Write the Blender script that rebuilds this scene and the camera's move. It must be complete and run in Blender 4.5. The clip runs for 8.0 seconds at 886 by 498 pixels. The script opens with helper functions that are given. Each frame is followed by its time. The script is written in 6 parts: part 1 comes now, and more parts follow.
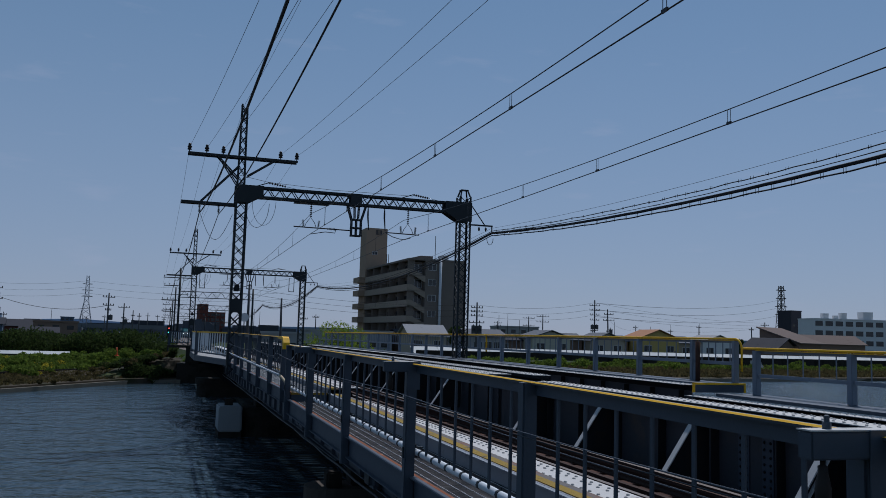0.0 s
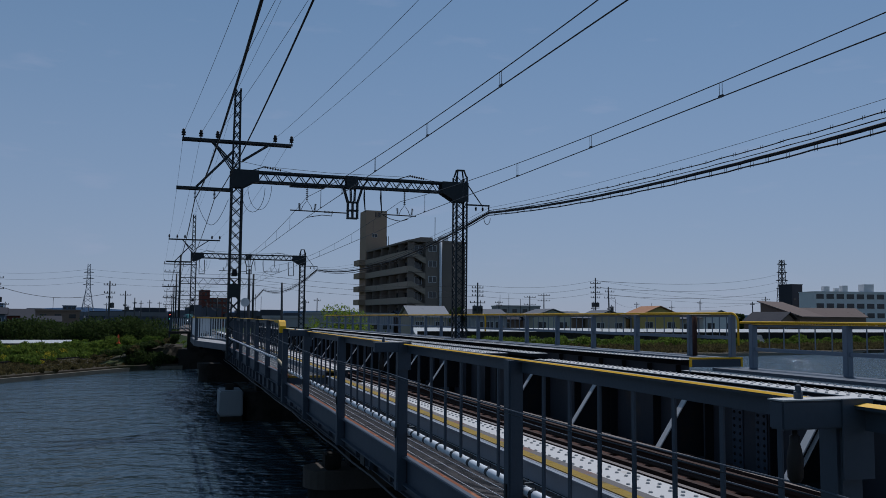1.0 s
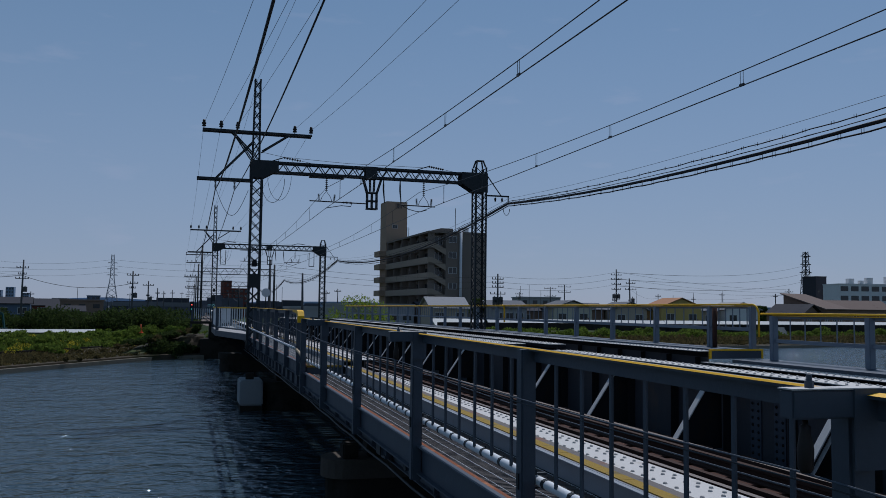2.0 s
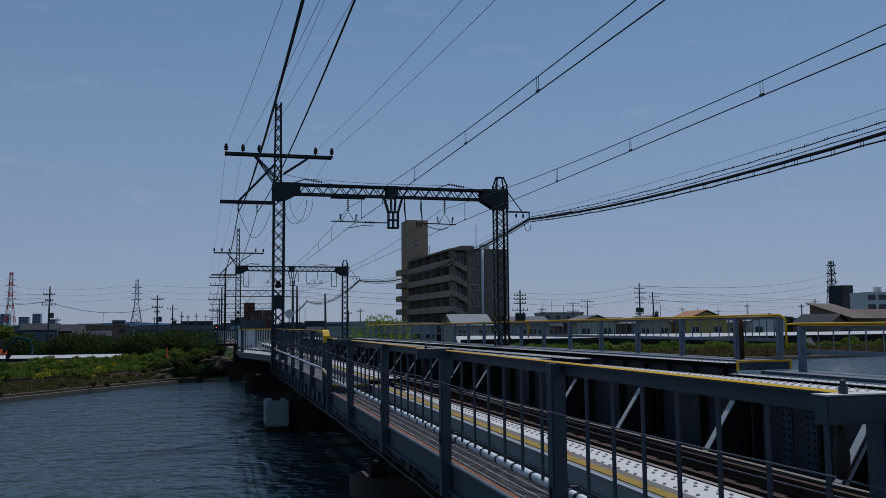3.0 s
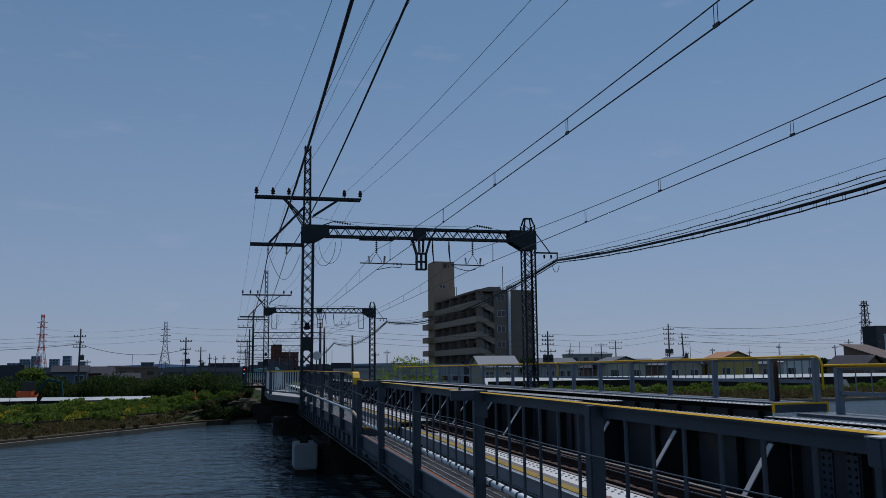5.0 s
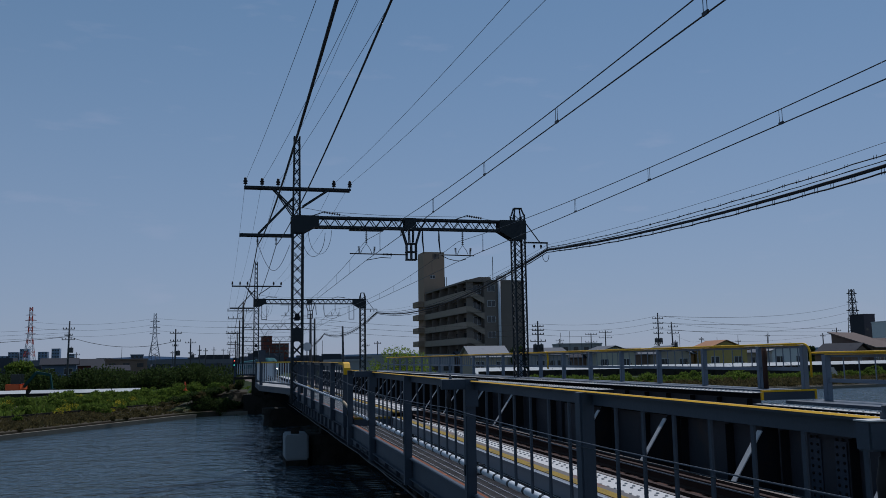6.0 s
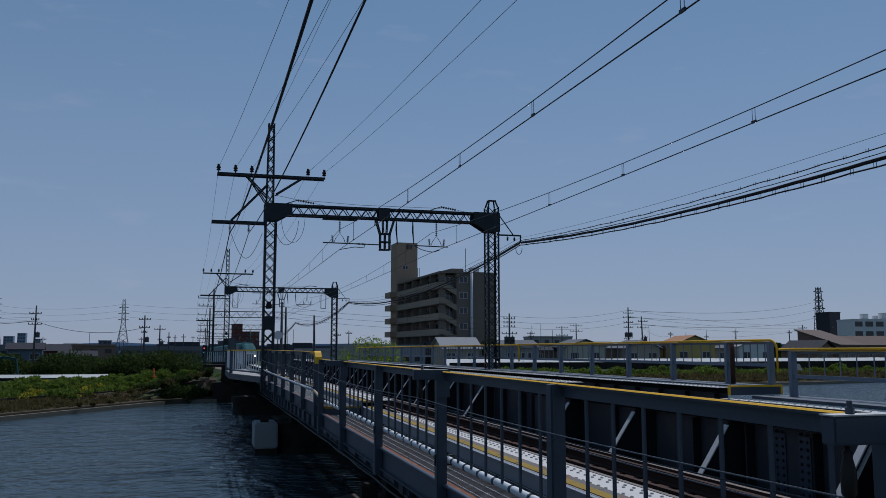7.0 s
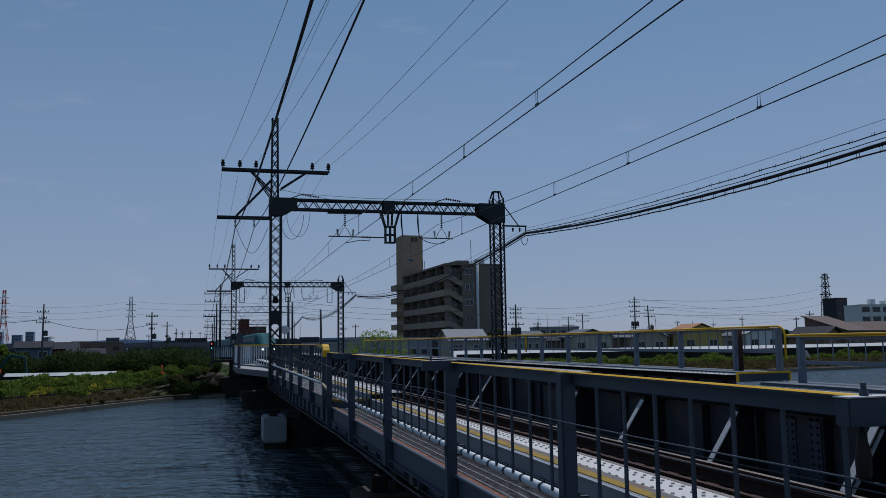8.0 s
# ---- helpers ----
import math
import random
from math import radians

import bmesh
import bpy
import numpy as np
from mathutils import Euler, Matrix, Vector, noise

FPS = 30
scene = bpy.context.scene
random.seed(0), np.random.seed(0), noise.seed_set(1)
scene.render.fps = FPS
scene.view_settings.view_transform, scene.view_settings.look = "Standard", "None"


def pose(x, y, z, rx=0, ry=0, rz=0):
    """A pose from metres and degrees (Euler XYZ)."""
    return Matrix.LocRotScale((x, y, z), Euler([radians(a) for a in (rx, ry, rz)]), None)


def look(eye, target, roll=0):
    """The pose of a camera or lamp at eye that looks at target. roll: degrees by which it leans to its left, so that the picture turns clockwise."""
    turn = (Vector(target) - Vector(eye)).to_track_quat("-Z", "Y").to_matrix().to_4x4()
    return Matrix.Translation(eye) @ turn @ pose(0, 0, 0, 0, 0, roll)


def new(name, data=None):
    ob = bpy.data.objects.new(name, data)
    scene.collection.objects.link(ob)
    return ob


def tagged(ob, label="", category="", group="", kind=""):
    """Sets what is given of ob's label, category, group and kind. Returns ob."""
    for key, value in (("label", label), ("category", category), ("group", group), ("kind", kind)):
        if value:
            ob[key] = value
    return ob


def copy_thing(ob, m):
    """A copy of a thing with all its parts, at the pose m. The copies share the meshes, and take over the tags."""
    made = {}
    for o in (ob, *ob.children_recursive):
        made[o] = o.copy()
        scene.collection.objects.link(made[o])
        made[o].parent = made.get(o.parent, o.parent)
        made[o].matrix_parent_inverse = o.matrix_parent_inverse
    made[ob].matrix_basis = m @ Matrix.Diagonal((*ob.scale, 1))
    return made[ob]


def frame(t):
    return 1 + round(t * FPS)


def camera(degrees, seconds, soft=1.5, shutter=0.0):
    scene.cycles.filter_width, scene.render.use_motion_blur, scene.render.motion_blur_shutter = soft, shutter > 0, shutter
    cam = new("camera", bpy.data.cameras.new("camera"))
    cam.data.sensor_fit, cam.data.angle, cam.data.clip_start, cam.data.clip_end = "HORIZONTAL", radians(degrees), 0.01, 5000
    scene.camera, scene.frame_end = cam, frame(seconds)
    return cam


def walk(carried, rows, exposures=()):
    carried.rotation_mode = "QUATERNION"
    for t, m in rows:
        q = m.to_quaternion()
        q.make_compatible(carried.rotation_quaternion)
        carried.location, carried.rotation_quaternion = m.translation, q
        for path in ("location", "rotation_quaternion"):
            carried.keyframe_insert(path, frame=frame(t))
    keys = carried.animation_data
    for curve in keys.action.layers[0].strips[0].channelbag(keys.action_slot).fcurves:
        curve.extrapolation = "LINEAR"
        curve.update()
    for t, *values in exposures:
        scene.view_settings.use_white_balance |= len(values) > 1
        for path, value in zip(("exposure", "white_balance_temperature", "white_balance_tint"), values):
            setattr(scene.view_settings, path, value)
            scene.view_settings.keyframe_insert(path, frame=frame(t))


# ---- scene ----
cam = camera(54.7, 8.0, soft=0.7)
PATH = [
    (0, (-0.141, 0.203, 0.029), (0.467, 2.097, 0.235), 1.7),
    (0.5, (-0.08, 0.183, 0.026), (0.517, 2.082, 0.21), 0.7),
    (1, (-0.011, 0.198, 0.017), (0.598, 2.096, 0.179), 0.5),
    (1.5, (0.027, 0.192, 0.015), (0.619, 2.097, 0.16), 0.5),
    (1.7, (0.046, 0.221, 0.01), (0.624, 2.131, 0.151), 1.0),
    (2.8, (0.056, 0.163, -0.012), (0.564, 2.091, 0.149), -0.9),
    (3, (-0.009, 0.16, -0.011), (0.507, 2.084, 0.171), -0.5),
    (3.5, (-0.049, 0.094, -0.01), (0.42, 2.023, 0.231), -0.6),
    (4, (-0.039, 0.083, -0.02), (0.427, 2.013, 0.226), -0.9),
    (4.5, (-0.062, 0.121, -0.005), (0.393, 2.049, 0.267), -0.5),
    (5.8, (-0.106, 0.152, -0.024), (0.354, 2.078, 0.255), -0.8),
    (6, (-0.087, 0.155, -0.025), (0.391, 2.08, 0.231), -0.9),
    (6.5, (-0.101, 0.164, -0.041), (0.425, 2.079, 0.191), -1.0),
    (7, (-0.1, 0.151, -0.03), (0.439, 2.063, 0.205), -0.0),
    (7.5, (-0.122, 0.15, -0.037), (0.394, 2.069, 0.191), -0.5),
    (8, (-0.116, 0.163, -0.044), (0.412, 2.08, 0.173), -0.9),
]
walk(cam, [(t, look(eye, target, roll)) for t, eye, target, roll in PATH], exposures=((0, -0.4, 5700, 14), (8, -0.4, 5700, 14)))

# ---- sky and sun ----
SUN_AZ, SUN_EL = 38.0, 56.0
world = bpy.data.worlds.new("sky")
scene.world = world
world.use_nodes = True
wn = world.node_tree
sky = wn.nodes.new("ShaderNodeTexSky")
sky.sky_type = "NISHITA"
sky.sun_disc = False
sky.sun_elevation = radians(SUN_EL)
sky.sun_rotation = radians(SUN_AZ)
sky.air_density, sky.dust_density, sky.ozone_density, sky.altitude = 1.0, 0.25, 1.8, 500
haze = wn.nodes.new("ShaderNodeMix")
haze.data_type = "RGBA"
wtc = wn.nodes.new("ShaderNodeTexCoord")
wxyz = wn.nodes.new("ShaderNodeSeparateXYZ")
wn.links.new(wtc.outputs["Generated"], wxyz.inputs[0])
wfall = wn.nodes.new("ShaderNodeMapRange")
wfall.interpolation_type = "SMOOTHSTEP"
wfall.inputs["From Min"].default_value, wfall.inputs["From Max"].default_value = 0.0, 0.45
wfall.inputs["To Min"].default_value, wfall.inputs["To Max"].default_value = 0.80, 0.45
wn.links.new(wxyz.outputs["Z"], wfall.inputs["Value"])
wn.links.new(wfall.outputs[0], haze.inputs["Factor"])
tint = wn.nodes.new("ShaderNodeMix")
tint.data_type = "RGBA"
tint.inputs["A"].default_value, tint.inputs["B"].default_value = (4.65, 5.4, 6.8, 1), (2.8, 4.75, 6.15, 1)
trise = wn.nodes.new("ShaderNodeMapRange")
trise.inputs["From Min"].default_value, trise.inputs["From Max"].default_value = 0.0, 0.42
wn.links.new(wxyz.outputs["Z"], trise.inputs["Value"])
wn.links.new(trise.outputs[0], tint.inputs["Factor"])
wn.links.new(tint.outputs["Result"], haze.inputs["B"])
wn.links.new(sky.outputs[0], haze.inputs["A"])
wmap = wn.nodes.new("ShaderNodeMapping")
wmap.inputs["Scale"].default_value = (5.0, 5.0, 22.0)
wn.links.new(wtc.outputs["Generated"], wmap.inputs[0])
puff = wn.nodes.new("ShaderNodeTexNoise")
puff.inputs["Scale"].default_value, puff.inputs["Detail"].default_value = 1.9, 5
wn.links.new(wmap.outputs[0], puff.inputs["Vector"])
wisp = wn.nodes.new("ShaderNodeMapRange")
wisp.inputs["From Min"].default_value, wisp.inputs["From Max"].default_value = 0.60, 0.85
wisp.inputs["To Min"].default_value, wisp.inputs["To Max"].default_value = 0.0, 0.30
wn.links.new(puff.outputs["Fac"], wisp.inputs["Value"])
cloud = wn.nodes.new("ShaderNodeMix")
cloud.data_type = "RGBA"
cloud.inputs["B"].default_value = (6.6, 6.8, 8.0, 1)
wn.links.new(wisp.outputs[0], cloud.inputs["Factor"])
wn.links.new(haze.outputs["Result"], cloud.inputs["A"])
wn.links.new(cloud.outputs["Result"], wn.nodes["Background"].inputs[0])
wn.nodes["Background"].inputs[1].default_value = 0.075
sun = new("sun", bpy.data.lights.new("sun", "SUN"))
sun.data.energy, sun.data.angle, sun.data.color = 3.9, radians(0.6), (1.0, 0.95, 0.87)
sd = Vector((math.sin(radians(SUN_AZ)) * math.cos(radians(SUN_EL)), math.cos(radians(SUN_AZ)) * math.cos(radians(SUN_EL)), math.sin(radians(SUN_EL))))
sun.matrix_world = look(sd * 60, (0, 0, 0))


# ---- materials ----
def material(name, color, rough=0.6, metal=0.0, scale=6.0, vary=0.25, bump=0.15, stain=None, stain_at=0.62, stain_scale=1.2, island=0.0, per_object=0.0):
    """A painted or raw surface with grain at two scales and, if given, stains of a second colour."""
    m = bpy.data.materials.new(name)
    m.use_nodes = True
    n, l = m.node_tree.nodes, m.node_tree.links
    b = n["Principled BSDF"]
    b.inputs["Metallic"].default_value = metal
    b.inputs["Specular IOR Level"].default_value = 0.08 if rough > 0.7 else 0.2 if rough > 0.45 else 0.5
    tc = n.new("ShaderNodeTexCoord")
    fine, broad = n.new("ShaderNodeTexNoise"), n.new("ShaderNodeTexNoise")
    fine.inputs["Scale"].default_value, fine.inputs["Detail"].default_value = scale * 5, 5
    broad.inputs["Scale"].default_value, broad.inputs["Detail"].default_value = stain_scale, 6
    broad.inputs["Roughness"].default_value = 0.65
    for t in (fine, broad):
        l.new(tc.outputs["Object"], t.inputs["Vector"])
    mix = n.new("ShaderNodeMix")
    mix.data_type = "RGBA"
    mix.inputs["A"].default_value = (*[c * (1 - vary) for c in color], 1)
    mix.inputs["B"].default_value = (*[min(1, c * (1 + vary)) for c in color], 1)
    add = n.new("ShaderNodeMath")
    add.operation = "MULTIPLY_ADD"
    add.inputs[1].default_value = 0.45
    l.new(fine.outputs["Fac"], add.inputs[0])
    half = n.new("ShaderNodeMath")
    half.operation = "MULTIPLY"
    half.inputs[1].default_value = 0.55
    l.new(broad.outputs["Fac"], half.inputs[0])
    l.new(half.outputs[0], add.inputs[2])
    l.new(add.outputs[0], mix.inputs["Factor"])
    out = mix.outputs["Result"]
    if stain:
        ramp = n.new("ShaderNodeValToRGB")
        ramp.color_ramp.elements[0].position, ramp.color_ramp.elements[1].position = stain_at, min(1, stain_at + 0.12)
        l.new(broad.outputs["Fac"], ramp.inputs[0])
        mix2 = n.new("ShaderNodeMix")
        mix2.data_type = "RGBA"
        mix2.inputs["B"].default_value = (*stain, 1)
        l.new(out, mix2.inputs["A"])
        l.new(ramp.outputs[0], mix2.inputs["Factor"])
        out = mix2.outputs["Result"]
    if island or per_object:
        hsv = n.new("ShaderNodeHueSaturation")
        src = n.new("ShaderNodeNewGeometry").outputs["Random Per Island"] if island else n.new("ShaderNodeObjectInfo").outputs["Random"]
        mr = n.new("ShaderNodeMapRange")
        amt = island or per_object
        mr.inputs["To Min"].default_value, mr.inputs["To Max"].default_value = 1 - amt, 1 + amt
        l.new(src, mr.inputs["Value"])
        l.new(mr.outputs[0], hsv.inputs["Value"])
        l.new(out, hsv.inputs["Color"])
        out = hsv.outputs[0]
    l.new(out, b.inputs["Base Color"])
    rr = n.new("ShaderNodeMapRange")
    rr.inputs["To Min"].default_value, rr.inputs["To Max"].default_value = max(0, rough - 0.12), min(1, rough + 0.12)
    l.new(broad.outputs["Fac"], rr.inputs["Value"])
    l.new(rr.outputs[0], b.inputs["Roughness"])
    if bump:
        bp = n.new("ShaderNodeBump")
        bp.inputs["Strength"].default_value, bp.inputs["Distance"].default_value = bump, 0.02
        l.new(fine.outputs["Fac"], bp.inputs["Height"])
        l.new(bp.outputs[0], b.inputs["Normal"])
    return m


M = {
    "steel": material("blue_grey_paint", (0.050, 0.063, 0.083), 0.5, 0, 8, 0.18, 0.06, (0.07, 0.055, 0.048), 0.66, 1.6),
    # Stained web paint, its base darkened for the shade between the girders.
    "web": material("worn_shaded_web_paint", (0.044, 0.047, 0.056), 0.55, 0, 5, 0.25, 0.05, (0.075, 0.062, 0.055), 0.58, 0.8),
    # Knee brace edges: steel painted pale to stand for the sun on it.
    "edge": material("sunlit_edge_tint", (0.44, 0.435, 0.43), 0.7, 0, 6, 0.15, 0.06),
    # Near-black steel: shade on braces, stiffeners and undersides is in the colour.
    "steel2": material("dark_shade_steel", (0.018, 0.019, 0.022), 0.85, 0, 6, 0.2, 0.06, (0.03, 0.022, 0.018), 0.6, 1.2),
    # Upward faces: the girder grey lightened, with the sunlight in the colour.
    "flange": material("sunlit_flange_tint", (0.50, 0.485, 0.465), 0.75, 0, 6, 0.12, 0.06, (0.40, 0.36, 0.32), 0.6, 2.2),
    "rivet": material("rivet_paint", (0.42, 0.40, 0.38), 0.6, 0, 12, 0.2, 0.05),
    "yellow": material("yellow_paint", (0.72, 0.40, 0.010), 0.55, 0, 10, 0.1, 0.05, (0.45, 0.30, 0.05), 0.68, 3),
    "rust": material("rusty_steel", (0.20, 0.075, 0.04), 0.85, 0, 14, 0.4, 0.3, (0.35, 0.16, 0.09), 0.55, 5),
    "grate": material("walkway_grating", (0.14, 0.128, 0.122), 0.75, 0, 14, 0.35, 0.3, (0.19, 0.09, 0.06), 0.53, 0.9),
    "sleeper": material("timber_sleeper", (0.08, 0.042, 0.032), 0.95, 0, 10, 0.4, 0.4, per_object=0.3),
    "railsteel": material("rail_steel", (0.05, 0.03, 0.024), 0.8, 0.1, 14, 0.3, 0.2),
    "railtop": material("rail_head", (0.12, 0.10, 0.09), 0.5, 0.5, 10, 0.1, 0.02),
    "mast": material("dark_mast_paint", (0.022, 0.027, 0.031), 0.55, 0.1, 9, 0.25, 0.05, (0.10, 0.07, 0.05), 0.64, 1.5),
    "wire": material("black_cable", (0.012, 0.012, 0.014), 0.6, 0, 20, 0.2, 0.0),
    "copper": material("wire_metal", (0.03, 0.03, 0.033), 0.45, 0.6, 20, 0.2, 0.0),
    "porcelain": material("insulator_porcelain", (0.02, 0.016, 0.015), 0.5, 0, 20, 0.2, 0.0),
    "concrete": material("weathered_concrete", (0.36, 0.35, 0.33), 0.85, 0, 5, 0.25, 0.3, (0.18, 0.17, 0.15), 0.56, 0.9),
    "darkcon": material("dark_concrete", (0.03, 0.027, 0.023), 0.95, 0, 5, 0.3, 0.35, (0.015, 0.015, 0.012), 0.5, 1.0),
    "pier": material("painted_pier", (0.26, 0.275, 0.285), 0.85, 0, 5, 0.15, 0.15, (0.25, 0.24, 0.21), 0.6, 1.1),
    "galv": material("galvanised_pipe", (0.55, 0.58, 0.61), 0.55, 0.1, 12, 0.15, 0.05),
}


# ---- helpers for meshes ----
def part(name, bm, mat, parent=None, label="", smooth=False):
    me = bpy.data.meshes.new(name)
    bm.to_mesh(me)
    bm.free()
    for mm in (mat if isinstance(mat, (list, tuple)) else [mat]):
        me.materials.append(M[mm] if isinstance(mm, str) else mm)
    if smooth:
        for p in me.polygons:
            p.use_smooth = True
    ob = new(name, me)
    if parent:
        ob.parent = parent
    if label:
        ob["label"] = label
    return ob


def piece(name, me, parent, m):
    """One more object on a shared mesh."""
    ob = new(name, me)
    ob.parent = parent
    ob.matrix_basis = m
    return ob


def thing(name, label, category, at=(0, 0, 0), group="", kind="", rz=0):
    ob = new(name)
    ob.matrix_basis = pose(*at, 0, 0, rz)
    ob.empty_display_size = 0.2
    return tagged(ob, label, category, group, kind)


def box(bm, x0, x1, y0, y1, z0, z1, mi=0):
    v = [bm.verts.new(p) for p in ((x0, y0, z0), (x1, y0, z0), (x1, y1, z0), (x0, y1, z0), (x0, y0, z1), (x1, y0, z1), (x1, y1, z1), (x0, y1, z1))]
    for f in ((3, 2, 1, 0), (4, 5, 6, 7), (0, 1, 5, 4), (1, 2, 6, 5), (2, 3, 7, 6), (3, 0, 4, 7)):
        bm.faces.new([v[i] for i in f]).material_index = mi
    return v


def frame_of(p, q, up=(0, 0, 1)):
    p, q = Vector(p), Vector(q)
    d = (q - p).normalized()
    up = Vector(up)
    if abs(d.dot(up)) > 0.98:
        up = Vector((0, 1, 0)) if abs(d.y) < 0.9 else Vector((1, 0, 0))
    s = d.cross(up).normalized()
    return p, q, d, s, s.cross(d)


def beam(bm, p, q, w, h, mi=0, up=(0, 0, 1)):
    """A bar of rectangular section from p to q."""
    p, q, d, s, u = frame_of(p, q, up)
    v = [bm.verts.new(c + s * (a * w / 2) + u * (b * h / 2)) for c in (p, q) for a, b in ((-1, -1), (1, -1), (1, 1), (-1, 1))]
    for f in ((0, 1, 2, 3), (7, 6, 5, 4), (0, 4, 5, 1), (1, 5, 6, 2), (2, 6, 7, 3), (3, 7, 4, 0)):
        bm.faces.new([v[i] for i in f]).material_index = mi


def rod(bm, pts, r, n=8, mi=0, cap=True):
    """A round bar or cable through the points; r is a radius or one for each point."""
    pts = [Vector(p) for p in pts]
    rr = r if isinstance(r, (list, tuple)) else [r] * len(pts)
    rings = []
    ref = None
    for i, p in enumerate(pts):
        d = (pts[min(i + 1, len(pts) - 1)] - pts[max(i - 1, 0)]).normalized()
        if ref is None:
            ref = Vector((0, 0, 1)) if abs(d.z) < 0.9 else Vector((1, 0, 0))
        s = d.cross(ref).normalized()
        u = s.cross(d)
        ref = u
        rings.append([bm.verts.new(p + s * (rr[i] * math.cos(a)) + u * (rr[i] * math.sin(a))) for a in [2 * math.pi * k / n for k in range(n)]])
    for a, b in zip(rings, rings[1:]):
        for k in range(n):
            bm.faces.new((a[k], a[(k + 1) % n], b[(k + 1) % n], b[k])).material_index = mi
    if cap:
        bm.faces.new(rings[0][::-1]).material_index = mi
        bm.faces.new(rings[-1]).material_index = mi


def lathe(bm, base, prof, n=12, mi=0, axis="z"):
    """A turned body: prof lists (radius, height)."""
    rings = []
    for r, h in prof:
        rings.append([bm.verts.new(Vector(base) + (Vector((r * math.cos(a), r * math.sin(a), h)) if axis == "z" else Vector((h, r * math.cos(a), r * math.sin(a))))) for a in [2 * math.pi * k / n for k in range(n)]])
    for a, b in zip(rings, rings[1:]):
        for k in range(n):
            bm.faces.new((a[k], a[(k + 1) % n], b[(k + 1) % n], b[k])).material_index = mi
    bm.faces.new(rings[0][::-1]).material_index = mi
    bm.faces.new(rings[-1]).material_index = mi


def prism(bm, poly, axis, a, b, mi=0):
    """A plate: the outline poly in the plane across axis, from a to b."""
    def P(c, t):
        return {"x": (t, c[0], c[1]), "y": (c[0], t, c[1]), "z": (c[0], c[1], t)}[axis]
    v0, v1 = [bm.verts.new(P(c, a)) for c in poly], [bm.verts.new(P(c, b)) for c in poly]
    n = len(poly)
    bm.faces.new(v0[::-1]).material_index = mi
    bm.faces.new(v1).material_index = mi
    for i in range(n):
        bm.faces.new((v0[i], v0[(i + 1) % n], v1[(i + 1) % n], v1[i])).material_index = mi
    bmesh.ops.recalc_face_normals(bm, faces=bm.faces)


def B():
    return bmesh.new()


def lerp(a, b, t):
    return a + (b - a) * t


# ---- water and ground ----
def water_material():
    m = bpy.data.materials.new("river_water")
    m.use_nodes = True
    n, l = m.node_tree.nodes, m.node_tree.links
    b = n["Principled BSDF"]
    b.inputs["Base Color"].default_value = (0.032, 0.053, 0.067, 1)
    b.inputs["Roughness"].default_value = 0.06
    b.inputs["IOR"].default_value = 1.52
    tc = n.new("ShaderNodeTexCoord")
    prev = None
    for sc, dist, stretch in ((0.22, 0.30, (1.0, 1.5, 1)), (0.8, 0.28, (1.0, 1.3, 1)), (2.6, 0.14, (1, 1.2, 1))):
        mp = n.new("ShaderNodeMapping")
        mp.inputs["Scale"].default_value = stretch
        mp.inputs["Rotation"].default_value = (0, 0, 0.35)
        l.new(tc.outputs["Object"], mp.inputs[0])
        t = n.new("ShaderNodeTexNoise")
        t.inputs["Scale"].default_value, t.inputs["Detail"].default_value = sc, 4
        l.new(mp.outputs[0], t.inputs["Vector"])
        bp = n.new("ShaderNodeBump")
        bp.inputs["Strength"].default_value, bp.inputs["Distance"].default_value = 1.0, dist
        l.new(t.outputs["Fac"], bp.inputs["Height"])
        if prev:
            l.new(prev.outputs[0], bp.inputs["Normal"])
        prev = bp
    l.new(prev.outputs[0], b.inputs["Normal"])
    return m


M["water"] = water_material()
M["soil"] = material("bank_soil", (0.05, 0.042, 0.03), 0.95, 0, 3, 0.4, 0.5, (0.06, 0.075, 0.03), 0.5, 0.35)
M["grassy"] = material("rough_grass_ground", (0.03, 0.045, 0.014), 0.95, 0, 4, 0.45, 0.5, (0.055, 0.05, 0.022), 0.55, 0.3)
M["stone"] = material("revetment_stone", (0.062, 0.05, 0.036), 0.95, 0, 3, 0.45, 0.6, (0.035, 0.035, 0.018), 0.5, 0.5)
M["whitewall"] = material("white_parapet", (0.60, 0.60, 0.575), 0.85, 0, 4, 0.1, 0.1, (0.45, 0.44, 0.4), 0.66, 0.6)

WZ = -3.8
bm = B()
v = [bm.verts.new(p) for p in ((-160, -60, 0), (330, -60, 0), (330, 120, 0), (-160, 120, 0))]
bm.faces.new(v)
water = part("water", bm, "water")
water.location.z = WZ
tagged(water, "rippled dark blue-grey river water", "water", kind="structure")
bm = B()
v = [bm.verts.new(p) for p in ((-170, -70, -6.2), (340, -70, -6.2), (340, 130, -6.2), (-170, 130, -6.2))]
bm.faces.new(v)
tagged(part("riverbed", bm, "soil"), "muddy dark river bed under the water", "riverbed", kind="structure")

# the far shore line, as a polyline from the left to the right of the bridge
SHORE = [(-150, -20), (-60, 0), (-30, 24), (-13.8, 46.3), (-10.6, 51.3), (-5.8, 58.9), (-2.6, 63.9), (-1.6, 65.4), (6, 67), (14, 68), (45, 78), (70, 83), (90, 89), (140, 100), (330, 130)]


def shore_y(x):
    for (a, b), (c, d) in zip(SHORE, SHORE[1:]):
        if a <= x <= c:
            return lerp(b, d, (x - a) / (c - a))
    return SHORE[-1][1] if x > 0 else SHORE[0][1]


